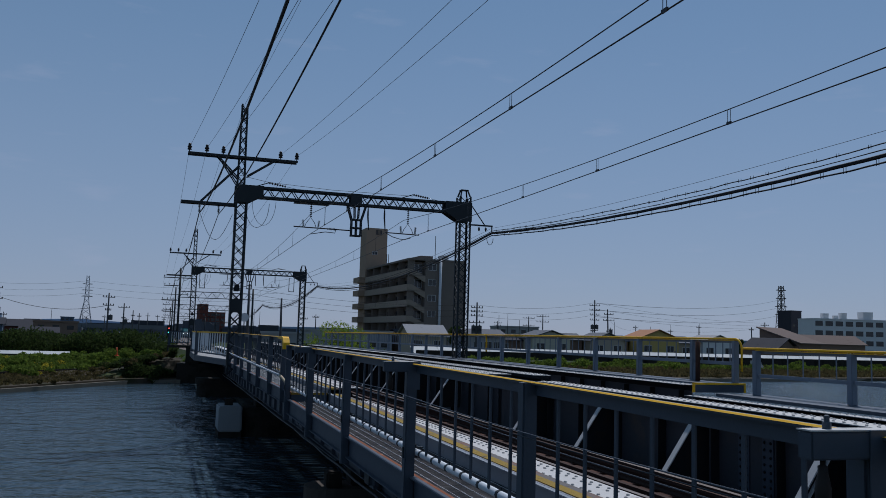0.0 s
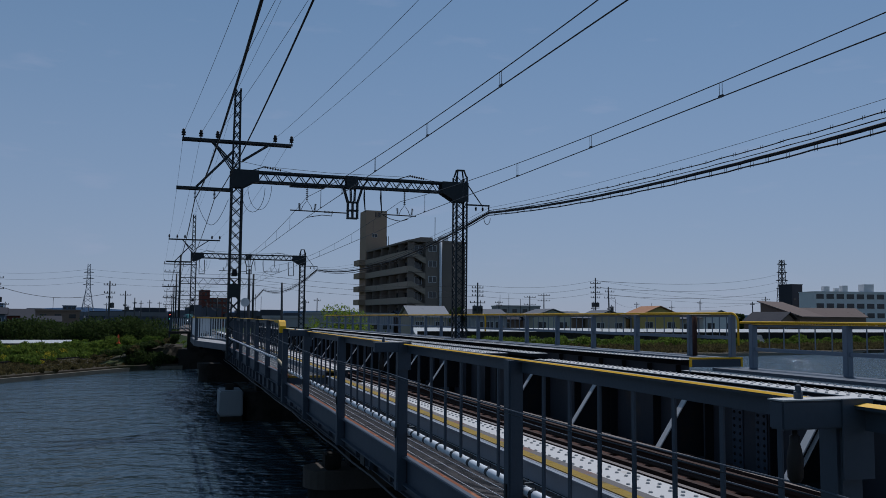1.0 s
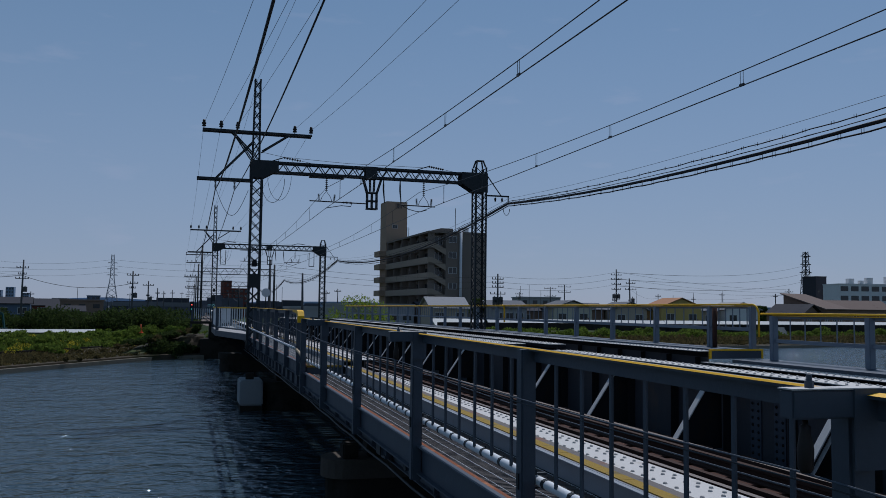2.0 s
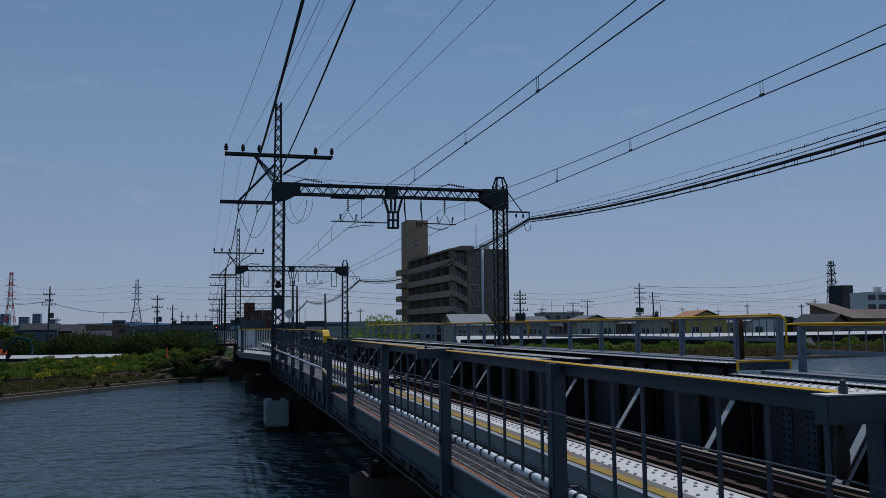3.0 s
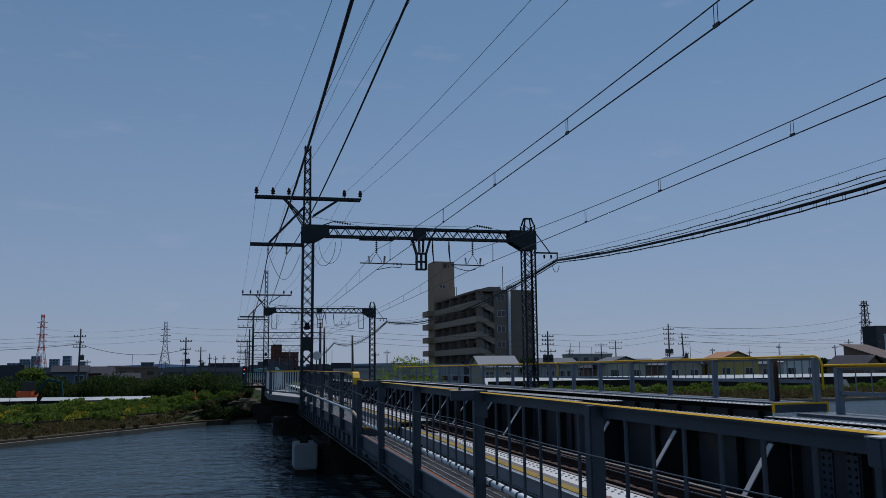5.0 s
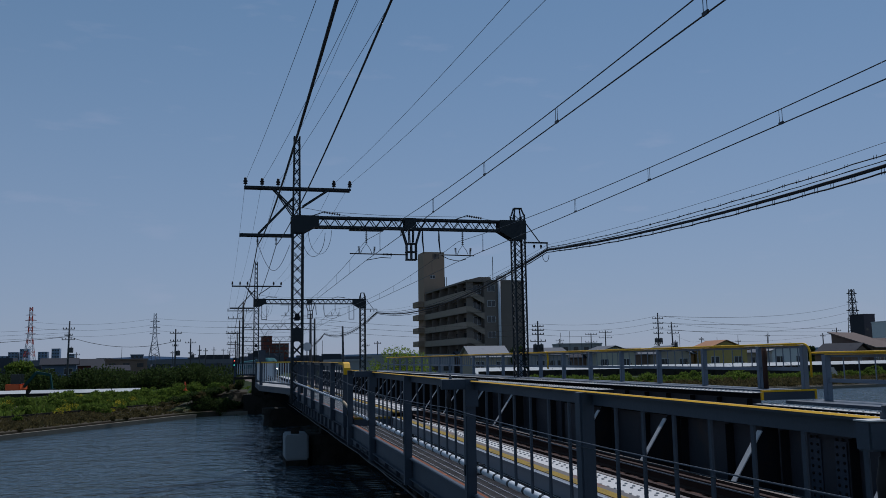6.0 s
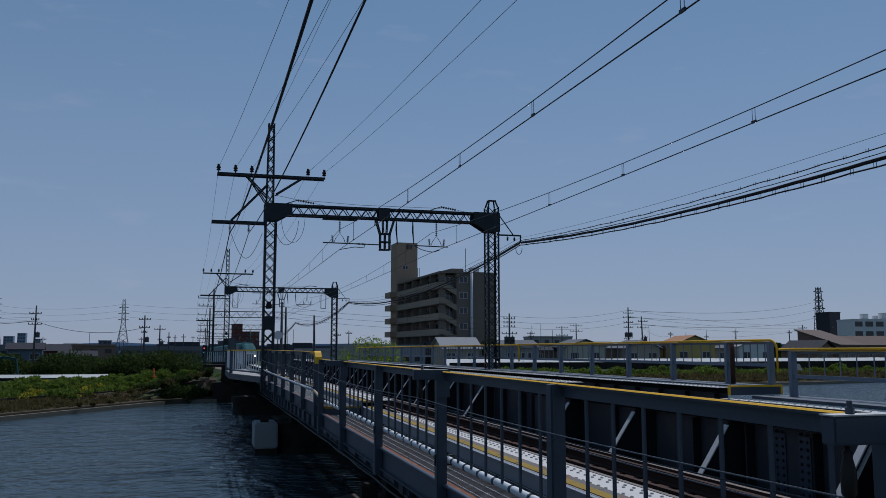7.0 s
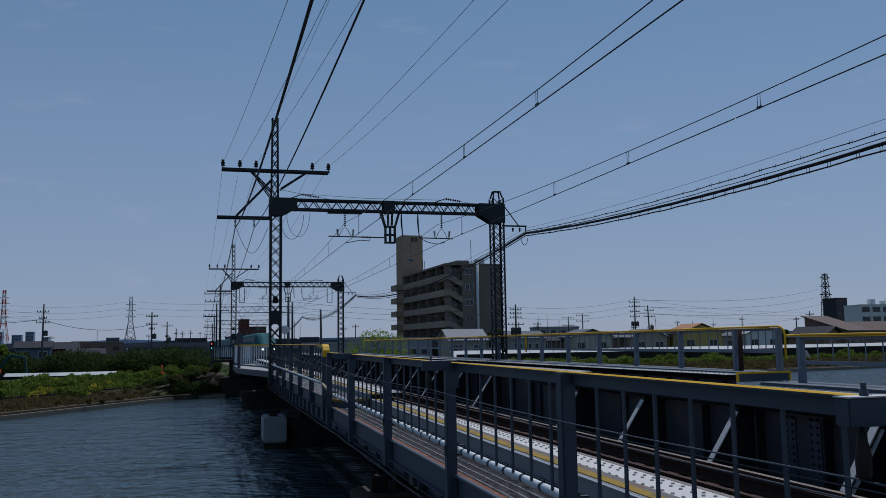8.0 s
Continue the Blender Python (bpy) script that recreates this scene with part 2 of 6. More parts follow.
def bank_sheet():
    """Far ground: water's edge, slope, levee shelf and the plain behind, to the horizon."""
    bm = B()
    steps = [(-0.5, -6.2), (0.0, -3.45), (0.5, -3.42), (8.0, -3.12), (8.5, -3.0), (13.0, -2.65), (18.0, -2.4), (24.0, -2.4), (32, -3.0), (60, -3.1), (125, -3.2), (165, -5.0), (4000, -5.0)]
    xs = [-3000, -600, -150, -100, -60, -45, -30, -21, -13, -9, -6, -3, 0, 3, 6, 10, 14, 27, 40, 57, 75, 107, 140, 230, 330, 900, 3500]
    rows = []
    for x in xs:
        row = []
        for d, z in steps:
            jit = 0 if d > 200 or d < 1 else 0.12 * math.sin(x * 1.7 + d * 2.3)
            row.append(bm.verts.new((x, shore_y(max(-150, min(330, x))) + d, z + jit)))
        rows.append(row)
    for a, b in zip(rows, rows[1:]):
        for i in range(len(steps) - 1):
            f = bm.faces.new((a[i], b[i], b[i + 1], a[i + 1]))
            f.material_index = 1 if i < 3 else 0 if i > 4 else 2
            f.smooth = i > 2
    return part("ground_far", bm, ["grassy", "stone", "stone"])


tagged(bank_sheet(), "grassy far river bank with stone revetment and plain behind", "ground", kind="structure")

# near bank under and behind the camera
bm = B()
prof = [(-200, -1.6), (-1.5, -1.6), (0.2, -1.62), (2.2, -3.2), (4.0, -6.2)]
for (a, za), (b, zb) in zip(prof, prof[1:]):
    q = [bm.verts.new(p) for p in ((-150, a - 14, za), (-0.5, a, za), (-0.5, b, zb), (-150, b - 14, zb))]
    bm.faces.new(q)
    q = [bm.verts.new(p) for p in ((-0.5, a, za), (1.9, a, za), (1.9, b, zb), (-0.5, b, zb))]
    bm.faces.new(q)
    q = [bm.verts.new(p) for p in ((1.9, a, za - 1.2), (200, a, za - 1.2), (200, b, zb - 1.2), (1.9, b, zb - 1.2))]
    bm.faces.new(q)
tagged(part("ground_near", bm, "grassy"), "grassy near river bank beside the bridge", "ground", kind="structure")

# ---- the bridge ----
SPAN_A, SPAN_B = (-9.0, 18.2), (18.5, 66.0)


def joint_y(x):
    """The skewed joint between the near, lower span and the far, higher one."""
    return 18.4 - (x - 2.35) * 0.30


def rivet_mesh():
    bm = B()
    r, n = 0.019, 8
    prev = None
    for k, (rr, h) in enumerate(((1.0, 0), (0.85, 0.55), (0.45, 0.85))):
        ring = [bm.verts.new((r * rr * math.cos(2 * math.pi * i / n), r * rr * math.sin(2 * math.pi * i / n), r * h)) for i in range(n)]
        if prev:
            for i in range(n):
                bm.faces.new((prev[i], prev[(i + 1) % n], ring[(i + 1) % n], ring[i]))
        prev = ring
    bm.faces.new(prev)
    return bm


def many(name, src, places, mat, parent, label=""):
    """One joined mesh of many small copies of src."""
    vs = [v.co.copy() for v in src.verts]
    src.verts.index_update()
    fs = [[v.index for v in f.verts] for f in src.faces]
    V, Fc = [], []
    for m in places:
        o = len(V)
        V += [tuple(m @ c) for c in vs]
        Fc += [[i + o for i in f] for f in fs]
    me = bpy.data.meshes.new(name)
    me.from_pydata(V, [], Fc)
    me.materials.append(M[mat])
    for p in me.polygons:
        p.use_smooth = True
    ob = new(name, me)
    ob.parent = parent
    if label:
        ob["label"] = label
    return tagged(ob, kind="stuff")


RIV = rivet_mesh()


def plate_girder(label, x, y0, y1, ztop, depth, half=0.23, stiff=1.15, knees=0, riv_from=None, riv_to=None, thick=False, rows=(-0.14, -0.09, 0.09, 0.14)):
    """A riveted plate girder along y: web, flanges, stiffeners, knee braces on one side and rivets."""
    g = thing("plate_girder", label, "girder", (x, 0, ztop), "bridge girders")
    bm = B()
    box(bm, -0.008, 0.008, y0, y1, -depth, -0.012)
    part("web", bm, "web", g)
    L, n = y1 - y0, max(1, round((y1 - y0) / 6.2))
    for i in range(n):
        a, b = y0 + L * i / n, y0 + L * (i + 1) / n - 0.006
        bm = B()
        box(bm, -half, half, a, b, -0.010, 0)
        part("top_flange", bm, "flange", g, "riveted flange plate, sunlight painted in as pale grey")
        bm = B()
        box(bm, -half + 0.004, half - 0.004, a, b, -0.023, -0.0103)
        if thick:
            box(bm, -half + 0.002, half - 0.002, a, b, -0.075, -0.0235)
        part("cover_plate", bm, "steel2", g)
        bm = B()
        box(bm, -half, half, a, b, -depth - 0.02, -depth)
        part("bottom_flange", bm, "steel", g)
    for s in (-1, 1):
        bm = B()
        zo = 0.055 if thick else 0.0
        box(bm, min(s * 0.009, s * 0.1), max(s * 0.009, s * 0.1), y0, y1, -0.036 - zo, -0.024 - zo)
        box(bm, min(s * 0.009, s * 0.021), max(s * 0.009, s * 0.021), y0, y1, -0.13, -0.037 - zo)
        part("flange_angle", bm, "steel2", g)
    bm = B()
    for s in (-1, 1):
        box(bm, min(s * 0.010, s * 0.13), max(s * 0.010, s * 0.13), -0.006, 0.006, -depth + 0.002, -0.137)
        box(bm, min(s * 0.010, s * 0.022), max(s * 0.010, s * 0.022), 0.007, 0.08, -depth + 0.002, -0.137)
    # Darker than the web, so the stiffeners' near sides read as shaded.
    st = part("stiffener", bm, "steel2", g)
    st.matrix_basis = pose(0, y0 + 0.3, 0)
    k = 1
    while y0 + 0.3 + k * stiff < y1 - 0.1:
        piece("stiffener", st.data, g, pose(0, y0 + 0.3 + k * stiff, 0))
        k += 1
    if knees:
        bm = B()
        s = knees
        prism(bm, [(s * 0.025, -0.08), (s * 0.22, -0.08), (s * 0.275, -0.155), (s * 0.76, -0.86), (s * 0.76, -0.90), (s * 0.025, -0.90)], "y", -0.007, 0.007)
        # Brace plate in the dark steel that carries its shade.
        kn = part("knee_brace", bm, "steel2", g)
        bm = B()
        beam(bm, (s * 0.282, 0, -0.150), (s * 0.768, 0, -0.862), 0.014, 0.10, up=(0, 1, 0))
        ke = part("edge_angle", bm, "edge", kn, "flange edge of the brace, sunlight painted in as pale colour")
        kn.matrix_basis = pose(0, 7.42, 0)
        yy = 7.42 - 2.45 * 6
        while yy < y1:
            if yy > y0 and abs(yy - 7.42) > 0.1:
                o = piece("knee_brace", kn.data, g, pose(0, yy, 0))
                piece("edge_angle", ke.data, o, pose(0, 0, 0))["label"] = "flange edge of the brace, sunlight painted in as pale colour"
            yy += 2.45
    pl = []
    a, b = riv_from if riv_from is not None else y0, riv_to if riv_to is not None else y1
    yy = a + 0.06
    while yy < b - 0.03:
        for r, xx in enumerate(rows):
            off = 0.06 if r in (1, 2) else 0.0
            pl.append(Matrix.Translation((xx + random.uniform(-.003, .003), yy + off + random.uniform(-.004, .004), 0)))
        yy += 0.17
    many("rivets", RIV, pl, "rivet", g, "rows of domed rivet heads")
    return g


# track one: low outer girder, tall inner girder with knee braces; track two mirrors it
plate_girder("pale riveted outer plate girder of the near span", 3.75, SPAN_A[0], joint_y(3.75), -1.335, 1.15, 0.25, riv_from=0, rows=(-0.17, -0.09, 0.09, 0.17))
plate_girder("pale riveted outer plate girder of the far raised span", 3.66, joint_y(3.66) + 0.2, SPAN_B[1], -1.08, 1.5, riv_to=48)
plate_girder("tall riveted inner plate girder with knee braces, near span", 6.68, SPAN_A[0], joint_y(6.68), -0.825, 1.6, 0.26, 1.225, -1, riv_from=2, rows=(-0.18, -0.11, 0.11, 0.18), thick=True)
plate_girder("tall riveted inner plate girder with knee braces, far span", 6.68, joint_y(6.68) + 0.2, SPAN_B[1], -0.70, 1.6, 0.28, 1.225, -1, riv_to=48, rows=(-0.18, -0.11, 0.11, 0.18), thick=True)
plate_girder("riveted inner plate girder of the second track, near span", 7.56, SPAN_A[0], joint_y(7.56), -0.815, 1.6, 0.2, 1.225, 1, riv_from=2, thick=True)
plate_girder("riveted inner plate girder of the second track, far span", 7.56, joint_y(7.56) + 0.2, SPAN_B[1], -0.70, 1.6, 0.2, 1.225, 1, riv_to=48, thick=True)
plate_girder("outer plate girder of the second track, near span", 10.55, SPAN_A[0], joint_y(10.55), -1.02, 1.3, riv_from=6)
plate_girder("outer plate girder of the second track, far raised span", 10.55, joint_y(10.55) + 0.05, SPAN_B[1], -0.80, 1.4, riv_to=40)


# tracks: sleepers, rails, guard rails
def track_x(xc, y):
    return xc - 0.5 * min(1, max(0, (y - 34) / 40.0)) - 1.1 * min(1, max(0, (y - 74) / 45.0)) + 0.75 * min(1, max(0, (y - 119) / 45.0))


def rail_z(y):
    return -1.52 - 0.012 * max(0, min(y, 178) - 72)


def rail_section(bm, xc, off, y0, y1, step, mi=0):
    prof = [(-0.06, -0.15), (0.06, -0.15), (0.06, -0.135), (0.012, -0.12), (0.012, -0.045), (0.034, -0.035), (0.034, 0.0), (-0.034, 0.0), (-0.034, -0.035), (-0.012, -0.045), (-0.012, -0.12), (-0.06, -0.135)]
    ys = [y0]
    while ys[-1] < y1:
        ys.append(min(y1, ys[-1] + step))
    rings = [[bm.verts.new((track_x(xc, y) + off + px, y, rail_z(y) + pz)) for px, pz in prof] for y in ys]
    for a, b in zip(rings, rings[1:]):
        for k in range(12):
            f = bm.faces.new((a[k], a[(k + 1) % 12], b[(k + 1) % 12], b[k]))
            f.material_index = 1 if k == 6 else 0
    bm.faces.new(rings[0][::-1])
    bm.faces.new(rings[-1])


for xc in (5.17, 9.05):
    tr = thing("railway_track", "rusty rails on dark timber sleepers, open bridge deck", "railway track", (0, 0, 0), "tracks")
    for off in (-0.533, 0.533):
        bm = B()
        rail_section(bm, xc, off, -9, 420, 8)
        part("rail", bm, ["railsteel", "railtop"], tr, "brown steel rail with a polished head")
    for off in (-0.33, 0.33):
        bm = B()
        rail_section(bm, xc, off, -9, 64, 8)
        part("guard_rail", bm, ["railsteel", "railsteel"], tr, "rusty inner guard rail")
    bm = B()
    box(bm, -1.2, 1.2, -0.125, 0.125, -0.17, 0)
    bmesh.ops.bevel(bm, geom=list(bm.edges), offset=0.008, segments=1, affect="EDGES")
    sl = part("sleeper", bm, "sleeper", tr)
    sl.matrix_basis = pose(track_x(xc, 0.5), 0.5, rail_z(0.5) - 0.15)
    y = 0.92
    while y < 64:
        piece("sleeper", sl.data, tr, pose(track_x(xc, y) + random.uniform(-.02, .02), y, rail_z(y) - 0.15 + random.uniform(-.004, .004), 0, 0, random.uniform(-.6, .6)))
        y += 0.42
    bm = B()
    for off in (-0.533, 0.533):
        y = 1.0
        while y < 40:
            box(bm, track_x(xc, y) + off - 0.13, track_x(xc, y) + off + 0.13, y - 0.16, y + 0.0, -1.672, -1.655)
            y += 0.42
    tagged(part("tie_plates", bm, "rust", tr, "rusty tie plates under the rails"), kind="stuff")
# ballast bed on land
bm = B()
ys = [66, 80, 100, 130, 160, 190, 250, 330, 420]
rg = [[bm.verts.new((track_x(0, y) + px, y, rail_z(y) + pz)) for px, pz in ((0.6, -1.9), (3.0, -0.25), (11.2, -0.25), (13.6, -1.9))] for y in ys]
for a, b in zip(rg, rg[1:]):
    for i in range(3):
        bm.faces.new((a[i], a[i + 1], b[i + 1], b[i])).material_index = 0 if i == 1 else 1
M["ballast"] = material("ballast_stone", (0.16, 0.13, 0.11), 0.95, 0, 8, 0.5, 0.6, (0.09, 0.07, 0.06), 0.55, 1.0)
tagged(part("embankment", bm, ["ballast", "grassy"]), "brown ballast bed of the railway beyond the bridge", "embankment", kind="structure")


# walkways
def walkway(label, x0, x1, y0, y1, z, side=-1, mat="grate", rise=0.0, deep=0.24):
    w = thing("walkway", label, "walkway", (0, 0, z), "bridge walkways")
    w.matrix_basis = pose(0, 0, z, rise)
    bm = B()
    n = 7
    for i in range(n):
        xx = lerp(x0 + 0.01, x1 - 0.01, i / (n - 1))
        box(bm, xx - 0.0018, xx + 0.0018, 0.0, 0.992, -0.03, 0.003, 1)
    k = 0
    while k * 0.05 < 0.99:
        box(bm, x0 + 0.006, x1 - 0.006, k * 0.05, k * 0.05 + 0.012, -0.028, 0)
        k += 1
    for k in range(3):
        box(bm, x0 + 0.008, x1 - 0.008, 0.16 + k * 0.33, 0.165 + k * 0.33, -0.02, 0.003)
    box(bm, x0 + 0.006, x1 - 0.006, 0.001, 0.991, -0.034, -0.0285)
    g = part("grating_panel", bm, [mat, "galv"], w)
    g.matrix_basis = pose(0, y0, 0)
    y = y0 + 1
    while y + 1 <= y1 + 0.01:
        piece("grating_panel", g.data, w, pose(0, y, 0))
        y += 1
    xf = x0 if side < 0 else x1
    bm = B()
    box(bm, xf - 0.012, xf, y0, y1, -0.26, 0.03)
    box(bm, xf - 0.07, xf - 0.012, y0, y1, 0.015, 0.03)
    box(bm, xf - 0.07, xf - 0.012, y0, y1, -0.26, -0.245)
    part("fascia_channel", bm, "steel", w, "blue-grey painted edge channel")
    bm = B()
    box(bm, xf + 0.001, xf + 0.07, y0, y1, -0.02, 0.012)
    part("edge_angle", bm, "rust", w, "rusty inner edge angle")
    bm = B()
    box(bm, x0 + 0.20, x0 + 0.212, y0, y1, -0.27 - deep, -0.262)
    box(bm, x0 + 0.15, x0 + 0.26, y0, y1, -0.285 - deep, -0.2705 - deep)
    y = y0 + 0.5
    while y < y1:
        box(bm, x0 + 0.14, x0 + 0.199, y, y + 0.012, -0.268 - deep, -0.264)
        y += 1.05
    part("stringer", bm, "steel", w)
    bm = B()
    rod(bm, [(x0 + 0.11, lerp(y0, y1, i / 16), -0.33 - deep - 0.02 * (i % 2)) for i in range(17)], 0.016, 6)
    part("service_pipe", bm, "mast", w, "thin dark service pipe")
    bm = B()
    prism(bm, [(x0 - 0.05, -0.27), (x1 + 0.2, -0.27), (x1 + 0.2, -0.95), (x1 + 0.05, -0.95)], "y", -0.02, 0.02)
    br = part("bracket", bm, "steel", w)
    br.matrix_basis = pose(0, y0 + 0.8, 0)
    y = y0 + 3.8
    while y < y1:
        piece("bracket", br.data, w, pose(0, y, 0))
        y += 3.0
    return w


walkway("grey steel grating walkway with rusty edges beside the low span", 2.42, 3.18, -1.0, 18.2, -1.505, rise=0.46)
# Paler copy of the grating: the sun's sheen is put into its colour.
M["grate_pale"] = material("sunlit_grating_tint", (0.31, 0.305, 0.30), 0.75, 0, 14, 0.3, 0.3, (0.18, 0.15, 0.13), 0.58, 1.4)
walkway("pale grey steel grating walkway of the raised span", 2.42, 3.19, 18.3, 66, -1.2, mat="grate_pale", deep=0.40)


def tread_strip(label, y0, y1, z, rise=0.0, toe=0.17):
    s = thing("tread_walk", label, "walkway", (0, 0, z), "bridge walkways")
    s.matrix_basis = pose(0, 0, z, rise)
    bm = B()
    box(bm, 3.196, 3.208, y0, y1, -toe, 0.012)
    box(bm, 3.150, 3.1955, y0, y1, -0.002, 0.010)
    part("toe_plate", bm, "toe", s, "pale blue-grey toe plate")
    for a, b, mt, lb in ((3.212, 3.25, "grate", ""), (3.255, 3.375, "treads", "worn yellow anti-slip tread"), (3.380, 3.485, "grate", "")):
        y = y0
        while y < y1 - 0.05:
            e = min(y1, y + 1.2) - 0.006
            bm = B()
            box(bm, a, b, y, e, -0.03, 0.0 if mt == "grate" else 0.006)
            part("tread_plate", bm, mt, s, lb)
            y += 1.2


M["toe"] = material("pale_toe_paint", (0.20, 0.225, 0.26), 0.6, 0, 8, 0.15, 0.05, (0.14, 0.13, 0.13), 0.62, 1.2)
M["treads"] = material("worn_yellow_tread", (0.26, 0.175, 0.035), 0.8, 0, 14, 0.35, 0.4, (0.12, 0.10, 0.06), 0.55, 3.0)
tread_strip("narrow tread strip with worn yellow anti-slip plates, low span", -1, 17.9, -1.335, 0.46)
tread_strip("narrow tread strip with worn yellow anti-slip plates, raised span", 18.2, 50, -1.10, 0.0, 0.1)


M["rail_far"] = material("pale_blue_rail_paint", (0.165, 0.19, 0.23), 0.5, 0, 8, 0.15, 0.05, (0.12, 0.10, 0.09), 0.66, 1.6)


# railings
def railing(label, x, posts, ztop, zmid, zfoot, balus=(7,), post_w=0.11, pipe=True, low=0.0, depth_top=0.085, paint="steel"):
    """Posts, a deep top rail with a yellow cap, balusters and a pipe clamped low on the posts. ztop(y), zmid(y): heights."""
    r = thing("railing", label, "railing", (x, 0, 0), "bridge railings")
    bm = B()
    h = ztop(posts[0]) - zfoot
    box(bm, -post_w / 2, post_w / 2, -post_w / 2, post_w / 2, 0, 1)
    bmesh.ops.bevel(bm, geom=[e for e in bm.edges if abs(e.verts[0].co.z - e.verts[1].co.z) > 0.5], offset=0.012, segments=2, affect="EDGES")
    me = part("post", bm, paint, r)
    me.matrix_basis = pose(0, posts[0], zfoot) @ Matrix.Diagonal((1, 1, h - 0.01, 1))
    for y in posts[1:]:
        piece("post", me.data, r, pose(0, y, zfoot) @ Matrix.Diagonal((1, 1, ztop(y) - 0.01 - zfoot, 1)))
    bal = None
    pin = 0.045 if pipe else 0.05
    for a, b in zip(posts, posts[1:]):
        a, b = min(a, b), max(a, b)
        bm = B()
        beam(bm, (pin, a, ztop(a) - depth_top / 2 - 0.01), (pin, b, ztop(b) - depth_top / 2 - 0.01), 0.012, depth_top)
        beam(bm, (0.05, a, ztop(a) - 0.012), (0.05, b, ztop(b) - 0.012), 0.11, 0.011)
        part("top_rail", bm, paint, r)
        bm = B()
        cw = 0.009 if b > 2.9 else 0.045
        if pipe:
            ring = [[bm.verts.new((px, y, ztop(y) + pz)) for px, pz in ((-0.010, -0.005), (cw - 0.009, 0.003), (cw, 0.003), (cw, -0.004), (-0.004, -0.004))] for y in (a, b)]
            for k in range(5):
                bm.faces.new((ring[0][k], ring[0][(k + 1) % 5], ring[1][(k + 1) % 5], ring[1][k]))
            bmesh.ops.recalc_face_normals(bm, faces=bm.faces)
        else:
            beam(bm, (0.01, a, ztop(a) - 0.004), (0.01, b, ztop(b) - 0.004), 0.08, 0.014)
        part("rail_cap", bm, "yellow", r, "yellow painted rail cap")
        if not pipe:
            bm = B()
            beam(bm, (0, a + post_w / 2, zmid((a + b) / 2)), (0, b - post_w / 2, zmid((a + b) / 2)), 0.03, 0.075)
            part("mid_rail", bm, paint, r)
        if bal is None:
            bm = B()
            box(bm, -0.004, 0.004, -0.014, 0.014, 0, 1)
            box(bm, 0.005, 0.022, 0.007, 0.014, 0, 1)
            bal = part("baluster", bm, paint, r)
            first = True
        nb = balus[0] if len(balus) == 1 else balus[min(posts.index(a), len(balus) - 1)]
        for k in range(nb):
            y = lerp(a, b, (k + 1) / (nb + 1))
            zb = zmid(y) + (0.0 if pipe else 0.03)
            mtx = pose(pin + 0.008, y, zb) @ Matrix.Diagonal((1, 1, ztop(y) - 0.02 - zb, 1))
            if first:
                bal.matrix_basis, first = mtx, False
            else:
                piece("baluster", bal.data, r, mtx)
    if pipe:
        lo, hi = min(posts), max(posts)
        bm = B()
        n = 12
        rp = 0.028 if low else 0.034
        rod(bm, [(0.088 + low, y, zmid(y) - 0.02) for y in [lerp(lo, hi, i / n) for i in range(n + 1)]], rp, 12)
        part("conduit_pipe", bm, "galv", r, "pale galvanised conduit pipe", smooth=True)
        bm = B()
        box(bm, 0.056, 0.15, -0.018, 0.018, 0.020, 0.034)
        box(bm, -0.064, 0.15, -0.018, 0.018, -0.075, -0.061)
        box(bm, -0.066, -0.057, -0.018, 0.018, -0.075, 0.034)
        lathe(bm, (0.075, 0, 0.034), ((0.012, 0), (0.012, 0.025)), 6)
        c = part("clamp", bm, "mast", r, "dark pipe clamp")
        # Dark rings at baluster spacing, modelled in place of the balusters' shadows.
        bm = B()
        y = lo + 0.08
        while y < hi:
            rod(bm, [(0.088 + low, y, zmid(y) - 0.02), (0.088 + low, y + 0.05, zmid(y) - 0.02)], rp + 0.004, 8)
            rod(bm, [(0.088 + low + 0.01, y + 0.01, zmid(y) - 0.02), (0.088 + low + 0.01, y + 0.018, zmid(y) + 0.035)], 0.005, 4)
            y += 0.43
        tagged(part("tie_wrap", bm, "mast", r, "dark bands standing for baluster shadows on the pipe"), kind="stuff")
        c.matrix_basis = pose(0, posts[0], zmid(posts[0]))
        for y in posts[1:]:
            piece("clamp", c.data, r, pose(0, y, zmid(y)))
    return r


def zt_near(y):
    return -0.287 + 0.0042 * y


railing("blue-grey steel railing with yellow cap along the low span", 2.35, [-3.4, -0.33, 2.78, 5.89, 8.93, 12.2, 15.35, 18.2], zt_near, lambda y: -1.215 + 0.008 * y, -1.75, (7, 7, 7, 6, 7, 7, 6))
railing("blue-grey steel railing along the raised span", 2.35, [18.95, 21.4, 24.1, 26.7, 29.3, 31.95, 34.55], lambda y: -0.06 + 0.003 * (y - 18), lambda y: -0.86 + 0.006 * (y - 18), -1.45, low=-0.165)
railing("blue-grey railing with thick yellow top rail beyond the tracks, low span", 11.6, [-2, 0.6, 3.1, 5.6, 8.0, 10.3, 12.65, 15.25], lambda y: -0.04, lambda y: -0.56, -1.0, (5,), 0.13, False, depth_top=0.05, paint="rail_far")
railing("blue-grey railing with yellow top rail beyond the tracks, raised span", 11.6, [15.95] + [17.5 + 2.38 * i for i in range(21)], lambda y: 0.16, lambda y: -0.34, -0.82, (5,), 0.12, False, depth_top=0.05, paint="rail_far")
bm = B()
box(bm, 10.78, 11.7, -9, 15.5, -1.01, -0.95)
tagged(part("walkway", bm, "steel"), "blue-grey steel plate walkway beyond the second track", "walkway")
bm = B()
box(bm, 10.78, 11.7, 15.82, 66, -0.83, -0.77)
